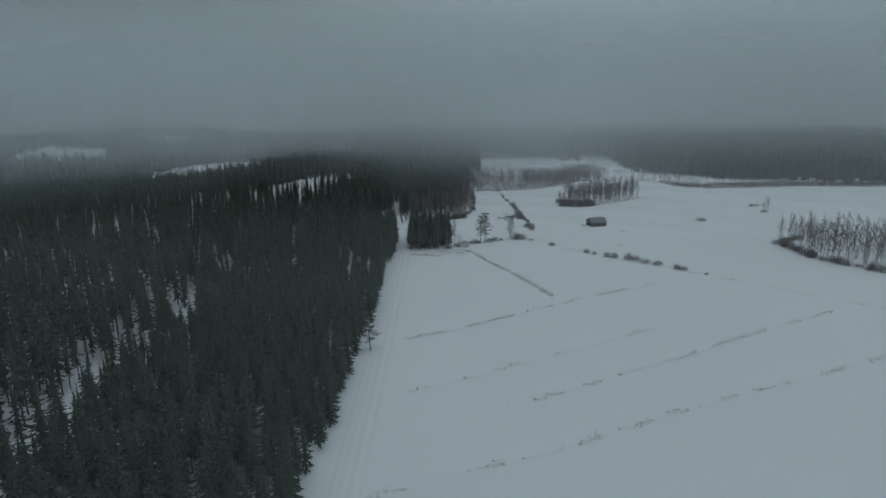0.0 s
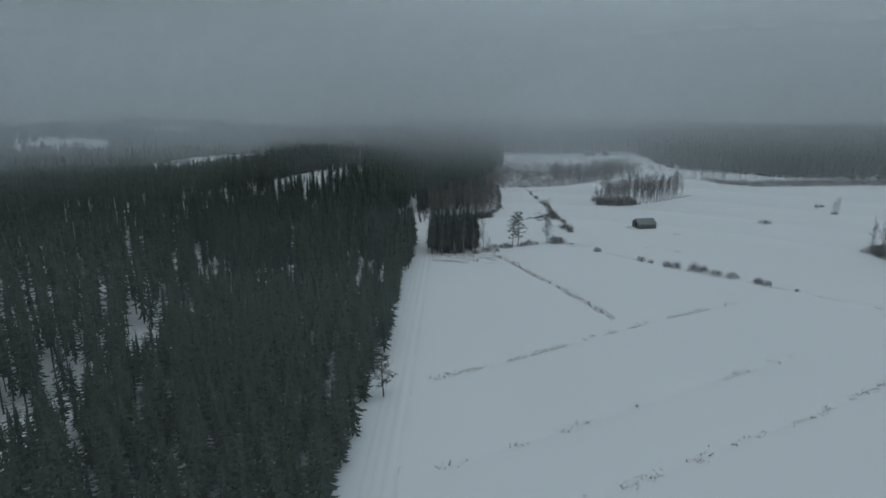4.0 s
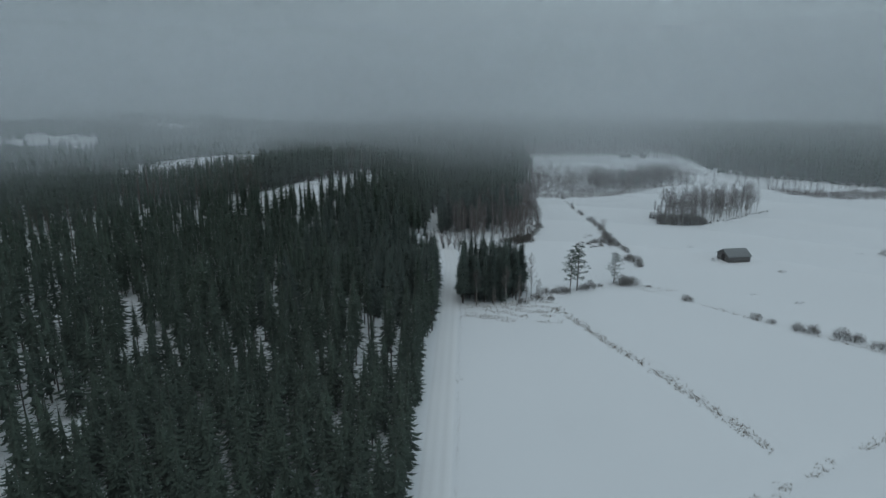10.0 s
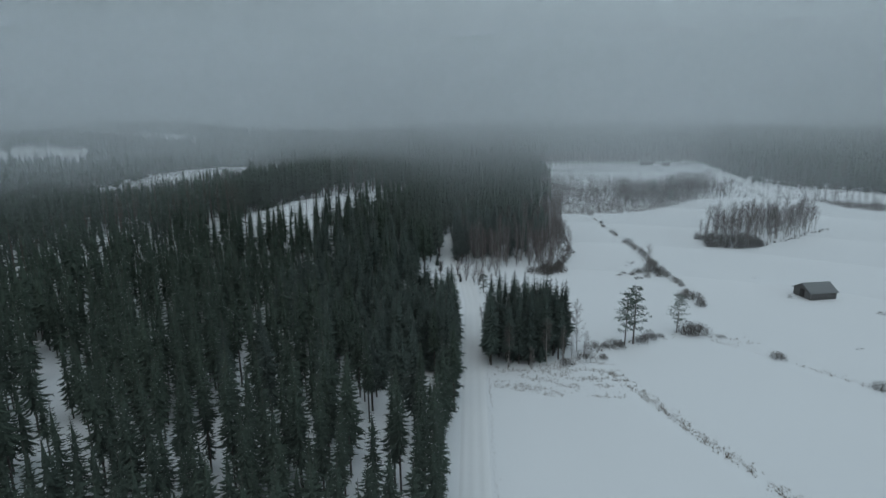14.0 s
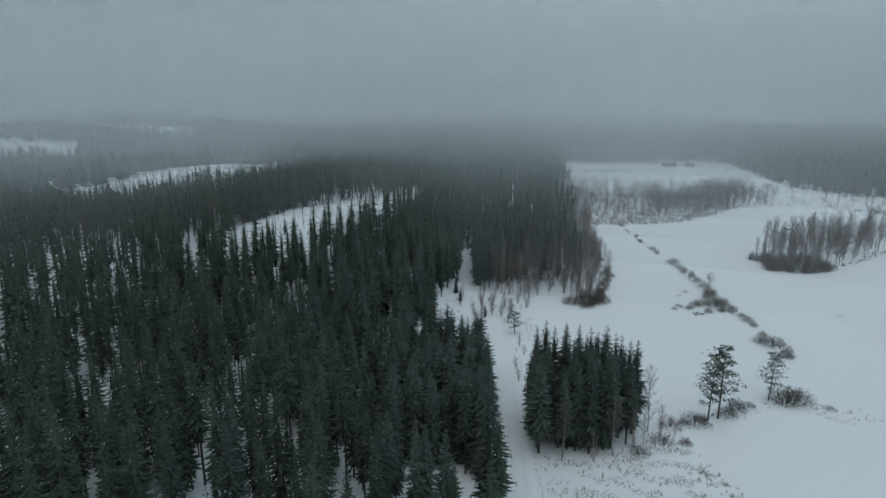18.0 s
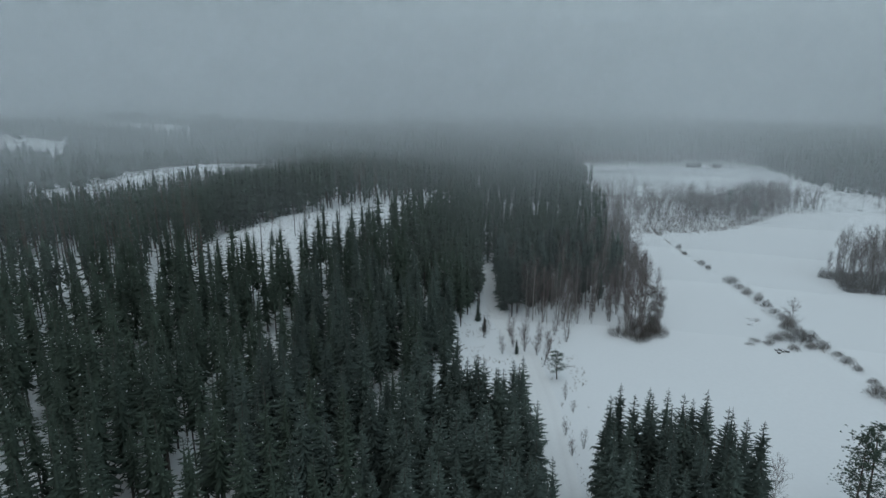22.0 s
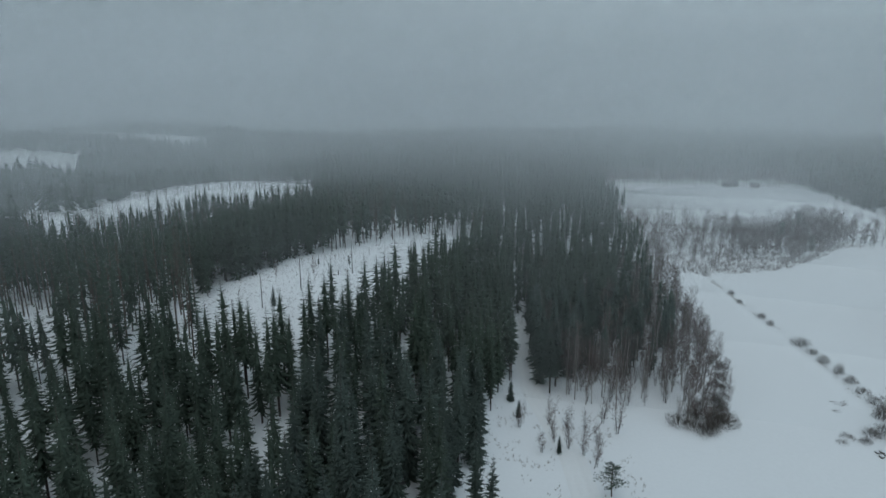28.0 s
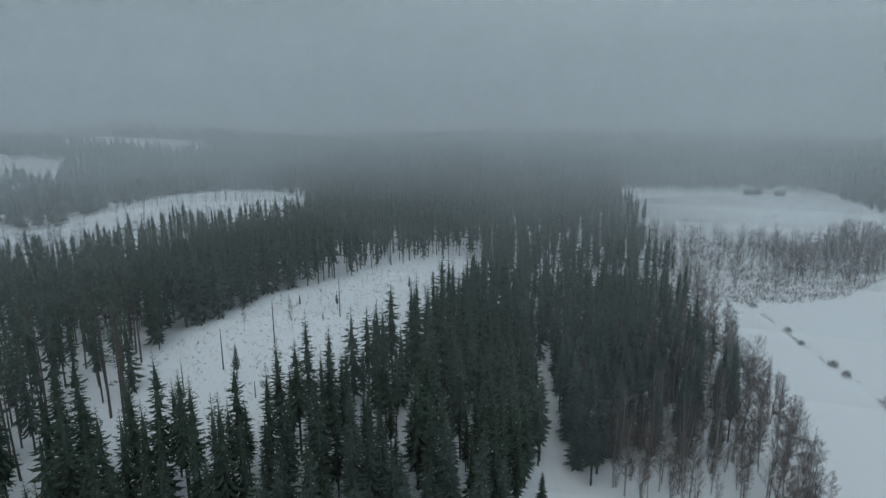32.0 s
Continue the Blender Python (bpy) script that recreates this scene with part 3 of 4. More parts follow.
sx, sy = jitter(-330, -20, 20, 470, 4.1)
tx, ty = jitter(-72, -20, 30, 205, 3.2)
ux, uy = jitter(-125, -20, 205, 425, 3.55)
keep = (sx < -125) | (sy > 425) | ((sy < 205) & (sx < -72))
sx, sy = np.concatenate([sx[keep], tx, ux]), np.concatenate([sy[keep], ty, uy])
kind = wooded(sx, sy)
keep = (kind > 0) & (sy > 52) & ~((kind == 2) & (R.random(len(sx)) < 0.15)) & (R.random(len(sx)) < np.where((sy > 222) & (sy < 345) & (sx > -130), 0.9, 0.98))
keep &= ~((sx < -200) & (R.random(len(sx)) < 0.1))
gap = np.array([noise.noise(Vector((a / 11, b / 15, 2.3))) + 0.5 * noise.noise(Vector((a / 5, b / 5, 7.1))) for a, b in zip(sx, sy)])
keep &= ~((gap > np.where(sx < -57, np.where(sy < 265, 0.25, 0.27), np.where(sy > 225, 0.21, 0.33))) & (sy > 207) & (sy < 346) & (sx > -200) & ~((sx > -96) & (sy > 296) & (gap < 0.36)))
sx, sy, kind = sx[keep], sy[keep], kind[keep]
near = (kind == 1) & (sx > -66) & (sy > 225) & (sy < 326) & (R.random(len(sx)) < np.where(sy > 262, 0.62, 0.3))
road_end = (sx > -38) & (sy > 254) & (sy < 286)
near &= ~road_end
near &= np.cumsum(near) <= 150
for x, y in zip(sx[near], sy[near]):
    h = R.uniform(15, 22.5) * (0.82 if y > 262 and x > -32 else 1)
    tree("spruce", x, y, h, R.uniform(0.8, 1.1) * (21 / h) ** 0.4, label="tall dark green spruce with drooping boughs and snow specks",
         category="spruce", group="spruces of the forest beside the road")
for x, y in zip(*jitter(-37.5, -21.6, 254.5, 287, 2.9)):
    if wooded(x, y) == 1:
        h = R.uniform(13.5, 17.5)
        tree("spruce", x, y, h, R.uniform(1.2, 1.45), which=int(R.choice([0, 3, 4])), label="dense spruce at the forest corner by the road", category="spruce", group="spruces at the forest corner")
FINE_SPRUCE = [joined((t, 0), (c, 1)) for t, c in (spruce_shape(45 + i, 32, 8, 3, low, w, 16, 3, 0.62) for i, (low, w) in enumerate(((0.14, 0.125), (0.26, 0.118), (0.38, 0.108), (0.2, 0.132))))]
MID_SPRUCE = [joined((t, 0), (c, 1)) for t, c in (spruce_shape(40 + i, 23, 7, 2, low, w, 9, 3, 0.75) for i, (low, w) in enumerate(((0.06, 0.155), (0.16, 0.148), (0.28, 0.14))))]
LOW_SPRUCE = [joined((t, 0), (c, 1)) for t, c in (spruce_shape(50 + i, 12, 6, 0, low, 0.155, 2, 3) for i, low in enumerate((0.15, 0.3, 0.42)))]
LOW_DARK = [joined((t, 0), (c, 1)) for t, c in (spruce_shape(55 + i, 13, 6, 0, 0.01, 0.16, 2, 3) for i in range(2))]
MID_PINE = [joined((t, 0), (c, 1)) for t, c in (pine_shape(60 + i, 2, 0.5, 0.14, 11, 9, 3) for i in range(3))]


def rows_for(x, y, lo, hi, protos, wide=(0.85, 1.1)):
    n = len(x)
    h = R.uniform(lo, hi, n)
    return np.stack([x, y, ground_z(x, y) - 0.1, R.random(n) * 6.28, h * R.uniform(wide[0], wide[1], n), h, R.integers(0, protos, n)], -1)


rest = ~near & ~road_end
is_pine = rest & ((kind == 2) & (R.random(len(sx)) < 0.5) | (kind == 3) & (R.random(len(sx)) < 0.3))
mid = rest & ~is_pine & (sx > np.where(sy < 205, -84, -112)) & (sy < 402)
low = rest & ~is_pine & ~mid
mid_rows = rows_for(sx[mid], sy[mid], 14, 23, 3)
mid_rows[:, 6] = R.integers(0, 4, len(mid_rows))
young = smooth01((215 - sy[mid]) / 12) * np.where(sx[mid] > -72, 1.0, 0.6)
mid_rows[:, 4] *= 1 - 0.2 * young
mid_rows[:, 5] *= 1 - 0.34 * young
mid_rows[:, 4:6] *= np.where((mid_rows[:, 0] > -96) & (mid_rows[:, 0] < -33) & (mid_rows[:, 1] > 326), 0.95, 1)[:, None]
fine = (mid_rows[:, 1] > 205) & (mid_rows[:, 1] < 345)
stuff("spruce_forest", spread(FINE_SPRUCE, mid_rows[fine]), [BARK, NEEDLE_FAR, SNOW_CLUMP], "tall spruce forest with gaps where snow and trunks show", "forest")
mid_rows = mid_rows[~fine]
mid_rows[:, 6] %= 3
stuff("spruce_forest", spread(MID_SPRUCE, mid_rows), [BARK, NEEDLE_FAR, SNOW_CLUMP], "dense dark spruce forest with snow showing between the trunks", "forest")
low_rows = rows_for(sx[low], sy[low], 14, 21, 3)
low_rows[:, 5] *= np.where((low_rows[:, 0] < -125) & (low_rows[:, 1] > 395), 0.82, 1.0)
stuff("spruce_forest", spread(LOW_SPRUCE, low_rows), [BARK, NEEDLE_FAR, SNOW_CLUMP], "dark spruce forest on the slope beyond the ride", "forest")
stuff("pine_forest", spread(MID_PINE, rows_for(sx[is_pine], sy[is_pine], 16, 22, 3)), [PINE_B, PINE_N], "thin pine wood with bare trunks standing in snow", "forest")

# ---------- far woods ----------
def far_tree(seed):
    """A distant conifer: trunk and six ragged tiers."""
    r = np.random.default_rng(seed)
    g = Geo()
    g.tube([(0, 0, -0.02), (0, 0, 0.3)], [0.012, 0.01], 3, 0)
    for k in range(6):
        t = k / 6
        z, w = 0.14 + 0.8 * t, 0.14 * (1 - t) ** 0.7 + 0.01
        ring = [(w * q * math.cos(1.2566 * i + k), w * q * math.sin(1.2566 * i + k), z + r.normal(-0.02, 0.02)) for i in range(5) for q in (r.uniform(0.55, 1.25),)]
        g.add(ring + [(0, 0, min(1, z + 0.24))], [(i, (i + 1) % 5, 5) for i in range(5)], 1)
    return g.arrays()


FAR_TREE = [far_tree(70 + i) for i in range(3)]


def far_wood(x, y):
    """Where the far forest stands: not on lake, field, clearings, nor where nearer woods are planted."""
    open_ = inside(x, y, LAKE) | inside(x, y, OLD_CUT) | inside(x, y, CLEARCUT)
    open_ |= (x > 25) & (y < np.interp(x, EDGE_X, EDGE_Y))
    open_ |= (x > 28) & (x < 205) & (y < 575) & (x - 28 < (690 - y) * 1.25)
    wave = 7 * np.sin(x / 17) + 4 * np.sin(x / 6)
    open_ |= (y > 666 + wave) & (y < 738 + 0.5 * wave) & (x > -485) & (x < -388 + 9 * np.sin(y / 13))
    open_ |= (y > 806 + 0.6 * wave) & (y < 895 + wave) & (x > -620) & (x < -345 + 12 * np.sin(y / 15))
    open_ |= (x > -330) & (x < -20) & (y < 470)
    open_ |= (x > 42) & (x < 200) & (y < 736)
    open_ |= (x >= 186) & (y < np.interp(x, [186, 200, 222, 250, 330, 480, 640], [575, 548, 530, 497, 460, 406, 360]))
    return ~open_


nx_, ny_ = jitter(-200, 46, 452, 690, 5.2)
ok = far_wood(nx_, ny_) & ~((nx_ > 28) & (ny_ < 545)) & ~((nx_ > 22) & (ny_ < 470)) & ~inside(nx_, ny_, POINT_WOOD) & ((ny_ > 470) | (nx_ > -20))
nx_, ny_ = nx_[ok], ny_[ok]
stuff("spruce_forest", spread(LOW_SPRUCE, rows_for(nx_, ny_, 13, 20, 3, (0.95, 1.25))), [BARK, NEEDLE_FAR, SNOW_CLUMP], "dense dark spruce forest beyond the clear-cut hill", "forest")
fx, fy = jitter(-900, 900, 380, 1300, 8.2)
ok = far_wood(fx, fy) & (np.abs(fx + 20) < 0.95 * (fy + 60)) & (R.random(len(fx)) < np.where(fy > 900, 0.5, 1.0))
ok &= ~((fx < 46) & (fx > -200) & (fy < 690)) & ~((fx < 160) & (fx > -20) & (fy < 470))
fx, fy = fx[ok], fy[ok]
f_rows = rows_for(fx, fy, 13, 21, 3, (1.1, 1.6))
west = (fx < -200) & (fy > 560) & (fy < 920)
f_rows[:, 5] *= np.where(west, 0.7, 1.0)
stuff("distant_forest", spread(FAR_TREE, f_rows), [BARK, NEEDLE_FAR], "distant coniferous forest fading into fog", "forest")

ox, oy = jitter(-330, -21.5, -90, 52, 4.6)
o_rows = rows_for(ox, oy, 12, 19, 3, (1.0, 1.3))
stuff("spruce_forest", spread(FAR_TREE, o_rows[np.abs(ox + 74.5) > 5]), [BARK, NEEDLE_FAR], "spruce forest continuing along the field road", "forest")

# ---------- fog banks far off ----------
def fog_bank(radius, thick, low, top, drift):
    a = np.radians(np.linspace(-64, 64, 81))
    zs = np.array([-25.0, 15, 60, 120, top])
    k_ = len(zs)
    v = np.array([(-20 + radius * math.sin(t), 130 + radius * math.cos(t), z) for t in a for z in zs])
    f = [q for i in range(80) for j in range(k_ - 1) for q in ((i * k_ + j, (i + 1) * k_ + j, (i + 1) * k_ + j + 1), (i * k_ + j, (i + 1) * k_ + j + 1, i * k_ + j + 1))]
    ob = new("backdrop", mesh_of("backdrop", (v, np.array(f), np.zeros(len(f), int)), [fog_material("fog", thick, low, top, drift, 0.45 if radius < 600 else 0.75 if radius < 800 else 1.0)], True))
    return tagged(ob, "grey fog bank hanging over the distant forest", "fog", kind="structure")


for radius, thick, low_z, top_z, drift in ((212, 0.05, 36, 150, 0.3), (255, 0.06, 38, 160, 0.3), (300, 0.075, 40, 170, 0.3), (355, 0.11, 42, 180, 0.3), (410, 0.14, 44, 190, 0.3), (470, 0.16, 46, 205, 0.25), (535, 0.18, 48, 220, 0.25),
                                             (610, 0.2, 50, 240, 0.25), (690, 0.2, 52, 260, 0.2), (790, 0.25, 54, 285, 0.2), (900, 0.32, 56, 310, 0.2), (1040, 0.42, 58, 340, 0.15), (1220, 1.15, 60, 380, 0.12)):
    fog_bank(radius, thick, low_z, top_z, drift)


def fog_drift(y0, thick, full=16, low=20, top=47):
    """A low leaning drift of fog over fields and forest, thinning out at foot and top."""
    zs = np.linspace(0, top + 1, 9)
    xs = np.linspace(-420, 420, 29)
    k_ = len(zs)
    v = np.array([(x, y0 + 1.3 * z, z) for x in xs for z in zs])
    f = [q for i in range(len(xs) - 1) for j in range(k_ - 1) for q in ((i * k_ + j, (i + 1) * k_ + j, (i + 1) * k_ + j + 1), (i * k_ + j, (i + 1) * k_ + j + 1, i * k_ + j + 1))]
    m = fog_material("fog_drift", thick, low, top)
    nd, lk = m.node_tree.nodes, m.node_tree.links
    mix = next(q for q in nd if q.type == "MIX_SHADER" and any(w.from_node.type == "BSDF_TRANSPARENT" for w in q.inputs[1].links))
    sep = next(q for q in nd if q.type == "SEPXYZ")
    rise, mu = nd.new("ShaderNodeMapRange"), nd.new("ShaderNodeMath")
    rise.interpolation_type, mu.operation = "SMOOTHSTEP", "MULTIPLY"
    rise.inputs["From Min"].default_value, rise.inputs["From Max"].default_value = 0.5, full
    lk.new(sep.outputs["Z"], rise.inputs["Value"])
    lk.new(mix.inputs[0].links[0].from_socket, mu.inputs[0])
    lk.new(rise.outputs[0], mu.inputs[1])
    lk.new(mu.outputs[0], mix.inputs[0])
    ob = new("backdrop", mesh_of("backdrop", (v, np.array(f), np.zeros(len(f), int)), [m], True))
    return tagged(ob, "thin grey fog drifting over the forest", "fog", kind="structure")


fog_drift(135, 0.018)
fog_drift(15, 0.045, 34, 44, 51)


# ---------- trees and bushes round the road's end ----------
GROUP_WOOD = [(-14.6, 258), (-8, 256.5), (0, 260), (3.6, 264), (3.6, 270), (0, 275), (-14.4, 273)]
gx, gy = jitter(-13.2, 4, 256, 277, 2.45)
for x, y in zip(gx, gy):
    if inside(x, y, GROUP_WOOD):
        tree("spruce", x, y, R.uniform(15, 18.5), R.uniform(1.05, 1.35), which=int(R.choice([0, 1, 4, 5])), label="dark green spruce in a tight clump beside the road", category="spruce", group="clump of spruces by the road")
for x, y, h, w in ((6.3, 266.1, 13.0, 2), (-10, 256.5, 11, 1), (-1.5, 258, 11.5, 1), (2.5, 260.5, 9, 3), (7.5, 263.5, 4.5, 3), (4.5, 262, 6, 2), (-5, 256.5, 6, 3), (8.5, 266, 5.5, 2)):
    tree("bare", x, y, h, 1.0, which=w, label="slender leafless birch at the edge of the spruce clump", category="birch", group="birches by the spruce clump")
tree("pine", 18.3, 270.4, 12.9, 1.0, which=0, label="tall pine with bare lower trunk, one of a pair", category="pine", group="pair of pines in the field")
tree("pine", 20.5, 271.3, 14.2, 1.15, which=0, label="tall pine with bare lower trunk, one of a pair", category="pine", group="pair of pines in the field")
tree("pine", 33.3, 279.3, 10.0, 1.1, which=0, label="crooked single pine above a grey bush", category="pine")
tree("pine", -19.0, 143.9, 9.2, 1.35, which=0, label="lone broad pine at the edge of the forest road", category="pine")
tree("pine", -14.2, 310.6, 6.0, 1.7, which=0, label="small young pine in the snow", category="pine")
tree("spruce", -21.5, 322.0, 3.8, 1.3, which=0, label="small young spruce in the snow", category="spruce")
tree("spruce", -30.0, 339.0, 5.5, 1.3, which=3, label="young spruce beside the road", category="spruce")
tree("spruce", -28.5, 333.0, 4.2, 1.4, which=0, label="young spruce beside the road", category="spruce")
for x, y in ((-24.5, 321), (-22, 326), (-19.5, 324), (-17.5, 322), (-20, 330), (-17, 328), (-15, 319), (-13, 326), (-10, 330), (-23, 331), (-12, 333), (-28, 329), (-15, 291), (-13.5, 287), (-14.5, 284), (-13, 297), (-12.6, 303)):
    tree("whip", x + R.normal(0, 0.6), y + R.normal(0, 0.6), R.uniform(5, 8.5) if y > 315 else R.uniform(2.4, 4.2), 1.25, label="thin leafless alder with several stems in the snow",
         category="alder", group="alders at the forest corner", name="alder_tree")
for x, y, h, w in ((10.5, 267.5, 2.2, 1), (13.2, 268.6, 1.6, 1.1), (15.6, 269, 2.4, 1), (17, 269.8, 1.8, 1.2), (22.5, 272.4, 2.0, 1.2), (25.2, 274.6, 2.5, 1.2), (28, 276, 1.3, 1.2), (36.2, 278.6, 3.6, 1.15), (38.6, 279.0, 2.8, 1.1),
                   (7.2, 261.5, 2.4, 1), (3, 258.5, 1.8, 1.1), (11.5, 262, 1.5, 1.2)):
    bush(x, y, h, w, group="bushes round the pines")
for x, y, h, w in ((43, 276, 0.9, 1.2), (50.7, 264.0, 1.8, 1.4), (63, 249.2, 2.0, 0.9), (65.8, 246.5, 1.3, 1.0), (69.8, 241.7, 2.2, 1.1), (72.2, 240, 2.4, 1.0), (77.3, 236.6, 2.9, 1.1), (79.6, 234.6, 2.4, 1.1), (82.2, 230.5, 2.0, 1.1),
                   (86, 227, 2.1, 1.2), (91.5, 221, 2.0, 1.3), (93.2, 219.5, 1.6, 1.2), (99, 212.5, 0.8, 1.6)):
    bush(x, y, h, w)
for x, y, h, w in ((47, 300, 2.9, 0.9), (47, 306.5, 2.6, 1.3), (45.2, 308, 2.2, 1.3), (48, 319, 1.3, 1.1), (48, 326, 1.2, 1.0), (47, 330, 2.0, 1.1), (46.3, 334, 2.6, 1.0), (45.5, 337, 2.4, 1.1), (44.5, 341, 3.2, 0.9), (47, 362, 2.6, 0.8), (46.5, 368, 2.2, 0.9),
                   (46.3, 379, 2.3, 1.1), (45, 394, 1.7, 1.1), (45, 400, 1.6, 1.3), (44, 414, 1.3, 1.2), (45, 424, 1.4, 1.1), (44, 446, 1.8, 1.2)):
    bush(x, y, h, w, group="bushes along the field ditch")
for x, y, h, w in ((38.5, 334, 1.8, 1.3), (41, 335, 2.2, 1.3), (43.5, 333, 2.2, 1.2), (33.5, 333, 1.0, 1.5), (40, 328.5, 1.5, 1.1), (44, 329.5, 1.6, 1.3), (36, 331.5, 1.3, 1.4), (31.5, 331, 0.7, 1.6), (46.5, 343.5, 2.2, 1.0), (46.8, 347.5, 1.8, 1.1), (46.8, 352, 1.5, 1.1), (47, 357, 2.0, 0.9), (46.5, 373.5, 1.5, 1.1), (48, 322.5, 1.5, 1.2), (47.5, 313, 1.2, 1.2)):
    bush(x, y, h, w, group="bushes by the rock pile")
tree("bare", 42.5, 335.5, 10.0, 1.5, which=2, label="small bushy leafless birch by the rock pile", category="birch")
for x, y, h in ((142.1, 317, 2.4), (192, 360, 2.2), (196, 362, 1.5), (189, 340, 2.0)):
    bush(x, y, h, 1.2, label="single leafless bush on the open snow field", group="bushes on the far field")
for x, y, h in ((193, 344, 9), (190, 342, 7)):
    tree("bare", x, y, h, 1.2, which=2, label="lone leafless tree on the open field", category="birch")


# ---------- rock piles, brush heaps ----------
def rock_mesh(seed, slot=0):
    bm = bmesh.new()
    bmesh.ops.create_icosphere(bm, subdivisions=2, radius=1)
    for v in bm.verts:
        v.co *= 1 + 0.28 * noise.noise(v.co * 1.3 + Vector((seed * 7.1, 0, 0)))
        v.co.z *= 0.62
    for f in bm.faces:
        f.material_index = 1 if f.normal.z > 0.62 else 0
    me = bpy.data.meshes.new("boulder")
    bm.to_mesh(me)
    bm.free()
    me.materials.append(STONE)
    me.materials.append(SNOW_CLUMP)
    return me


ROCKS = [rock_mesh(i) for i in range(3)]


def rock_pile(x, y, n, size, spread_):
    ob = new("rock_pile")
    ob.location = (x, y, gz(x, y))
    for i in range(n):
        r = new("boulder", ROCKS[i % 3])
        r.parent = ob
        a, d = R.random() * 6.3, spread_ * math.sqrt(R.random())
        s = size * R.uniform(0.6, 1.3)
        r.location = (d * math.cos(a), 0.7 * d * math.sin(a), 0.25 * s + 0.35 * s * (d < spread_ * 0.4))
        r.rotation_euler = (0, 0, R.random() * 6.3)
        r.scale = (s, s * R.uniform(0.7, 1), s * R.uniform(0.7, 1))
    return tagged(ob, "heap of field boulders capped with snow", "rock pile")


rock_pile(37.2, 327.4, 8, 0.6, 1.6)


def brush_heap(x, y, n, length, high=0.5):
    """A heap of fallen branches, half under snow."""
    ob = new("brush_heap")
    ob.location = (x, y, gz(x, y))
    snow = Geo()
    m = 14
    ring = [(length * 0.52 * math.cos(6.283 * i / m) * R.uniform(0.8, 1.1), length * 0.3 * math.sin(6.283 * i / m) * R.uniform(0.8, 1.1), -0.05) for i in range(m)]
    inner = [(p[0] * 0.5, p[1] * 0.5, high * R.uniform(0.7, 1.0)) for p in ring]
    snow.add(ring + inner + [(0, 0, high)], [t for i in range(m) for t in ((i, (i + 1) % m, m + i), ((i + 1) % m, m + (i + 1) % m, m + i), (m + i, m + (i + 1) % m, 2 * m))])
    part("snow_cap", snow.arrays(), SNOW_CLUMP, ob, smooth=True)
    for i in range(n):
        g = Geo()
        a = R.normal(0, 0.6)
        L = length * R.uniform(0.3, 0.6)
        c = Vector((R.normal(0, length * 0.2), R.normal(0, length * 0.12), high * R.uniform(0.4, 0.9)))
        d = Vector((math.cos(a) * L, math.sin(a) * L, R.normal(0.1, 0.25)))
        g.tube([c - d * 0.5, c, c + d * 0.5 + Vector((0, 0, 0.1))], [0.07, 0.055, 0.015], 4)
        part("branch", g.arrays(), TWIG, ob)
    return tagged(ob, "heap of fallen branches half buried in snow", "brush heap", "brush heaps on the field")


for x, y, n, L, h in ((75.2, 306.2, 12, 3.0, 1.1), (92, 292, 7, 4.0, 0.4), (74.3, 326.5, 6, 3.0, 0.35), (39.5, 346.5, 6, 3.4, 0.4), (71, 269, 3, 1.6, 0.25), (133, 319, 4, 4.0, 0.3), (37, 343, 4, 2.0, 0.3), (81, 262, 5, 3.0, 0.3)):
    brush_heap(x, y, n, L, h)


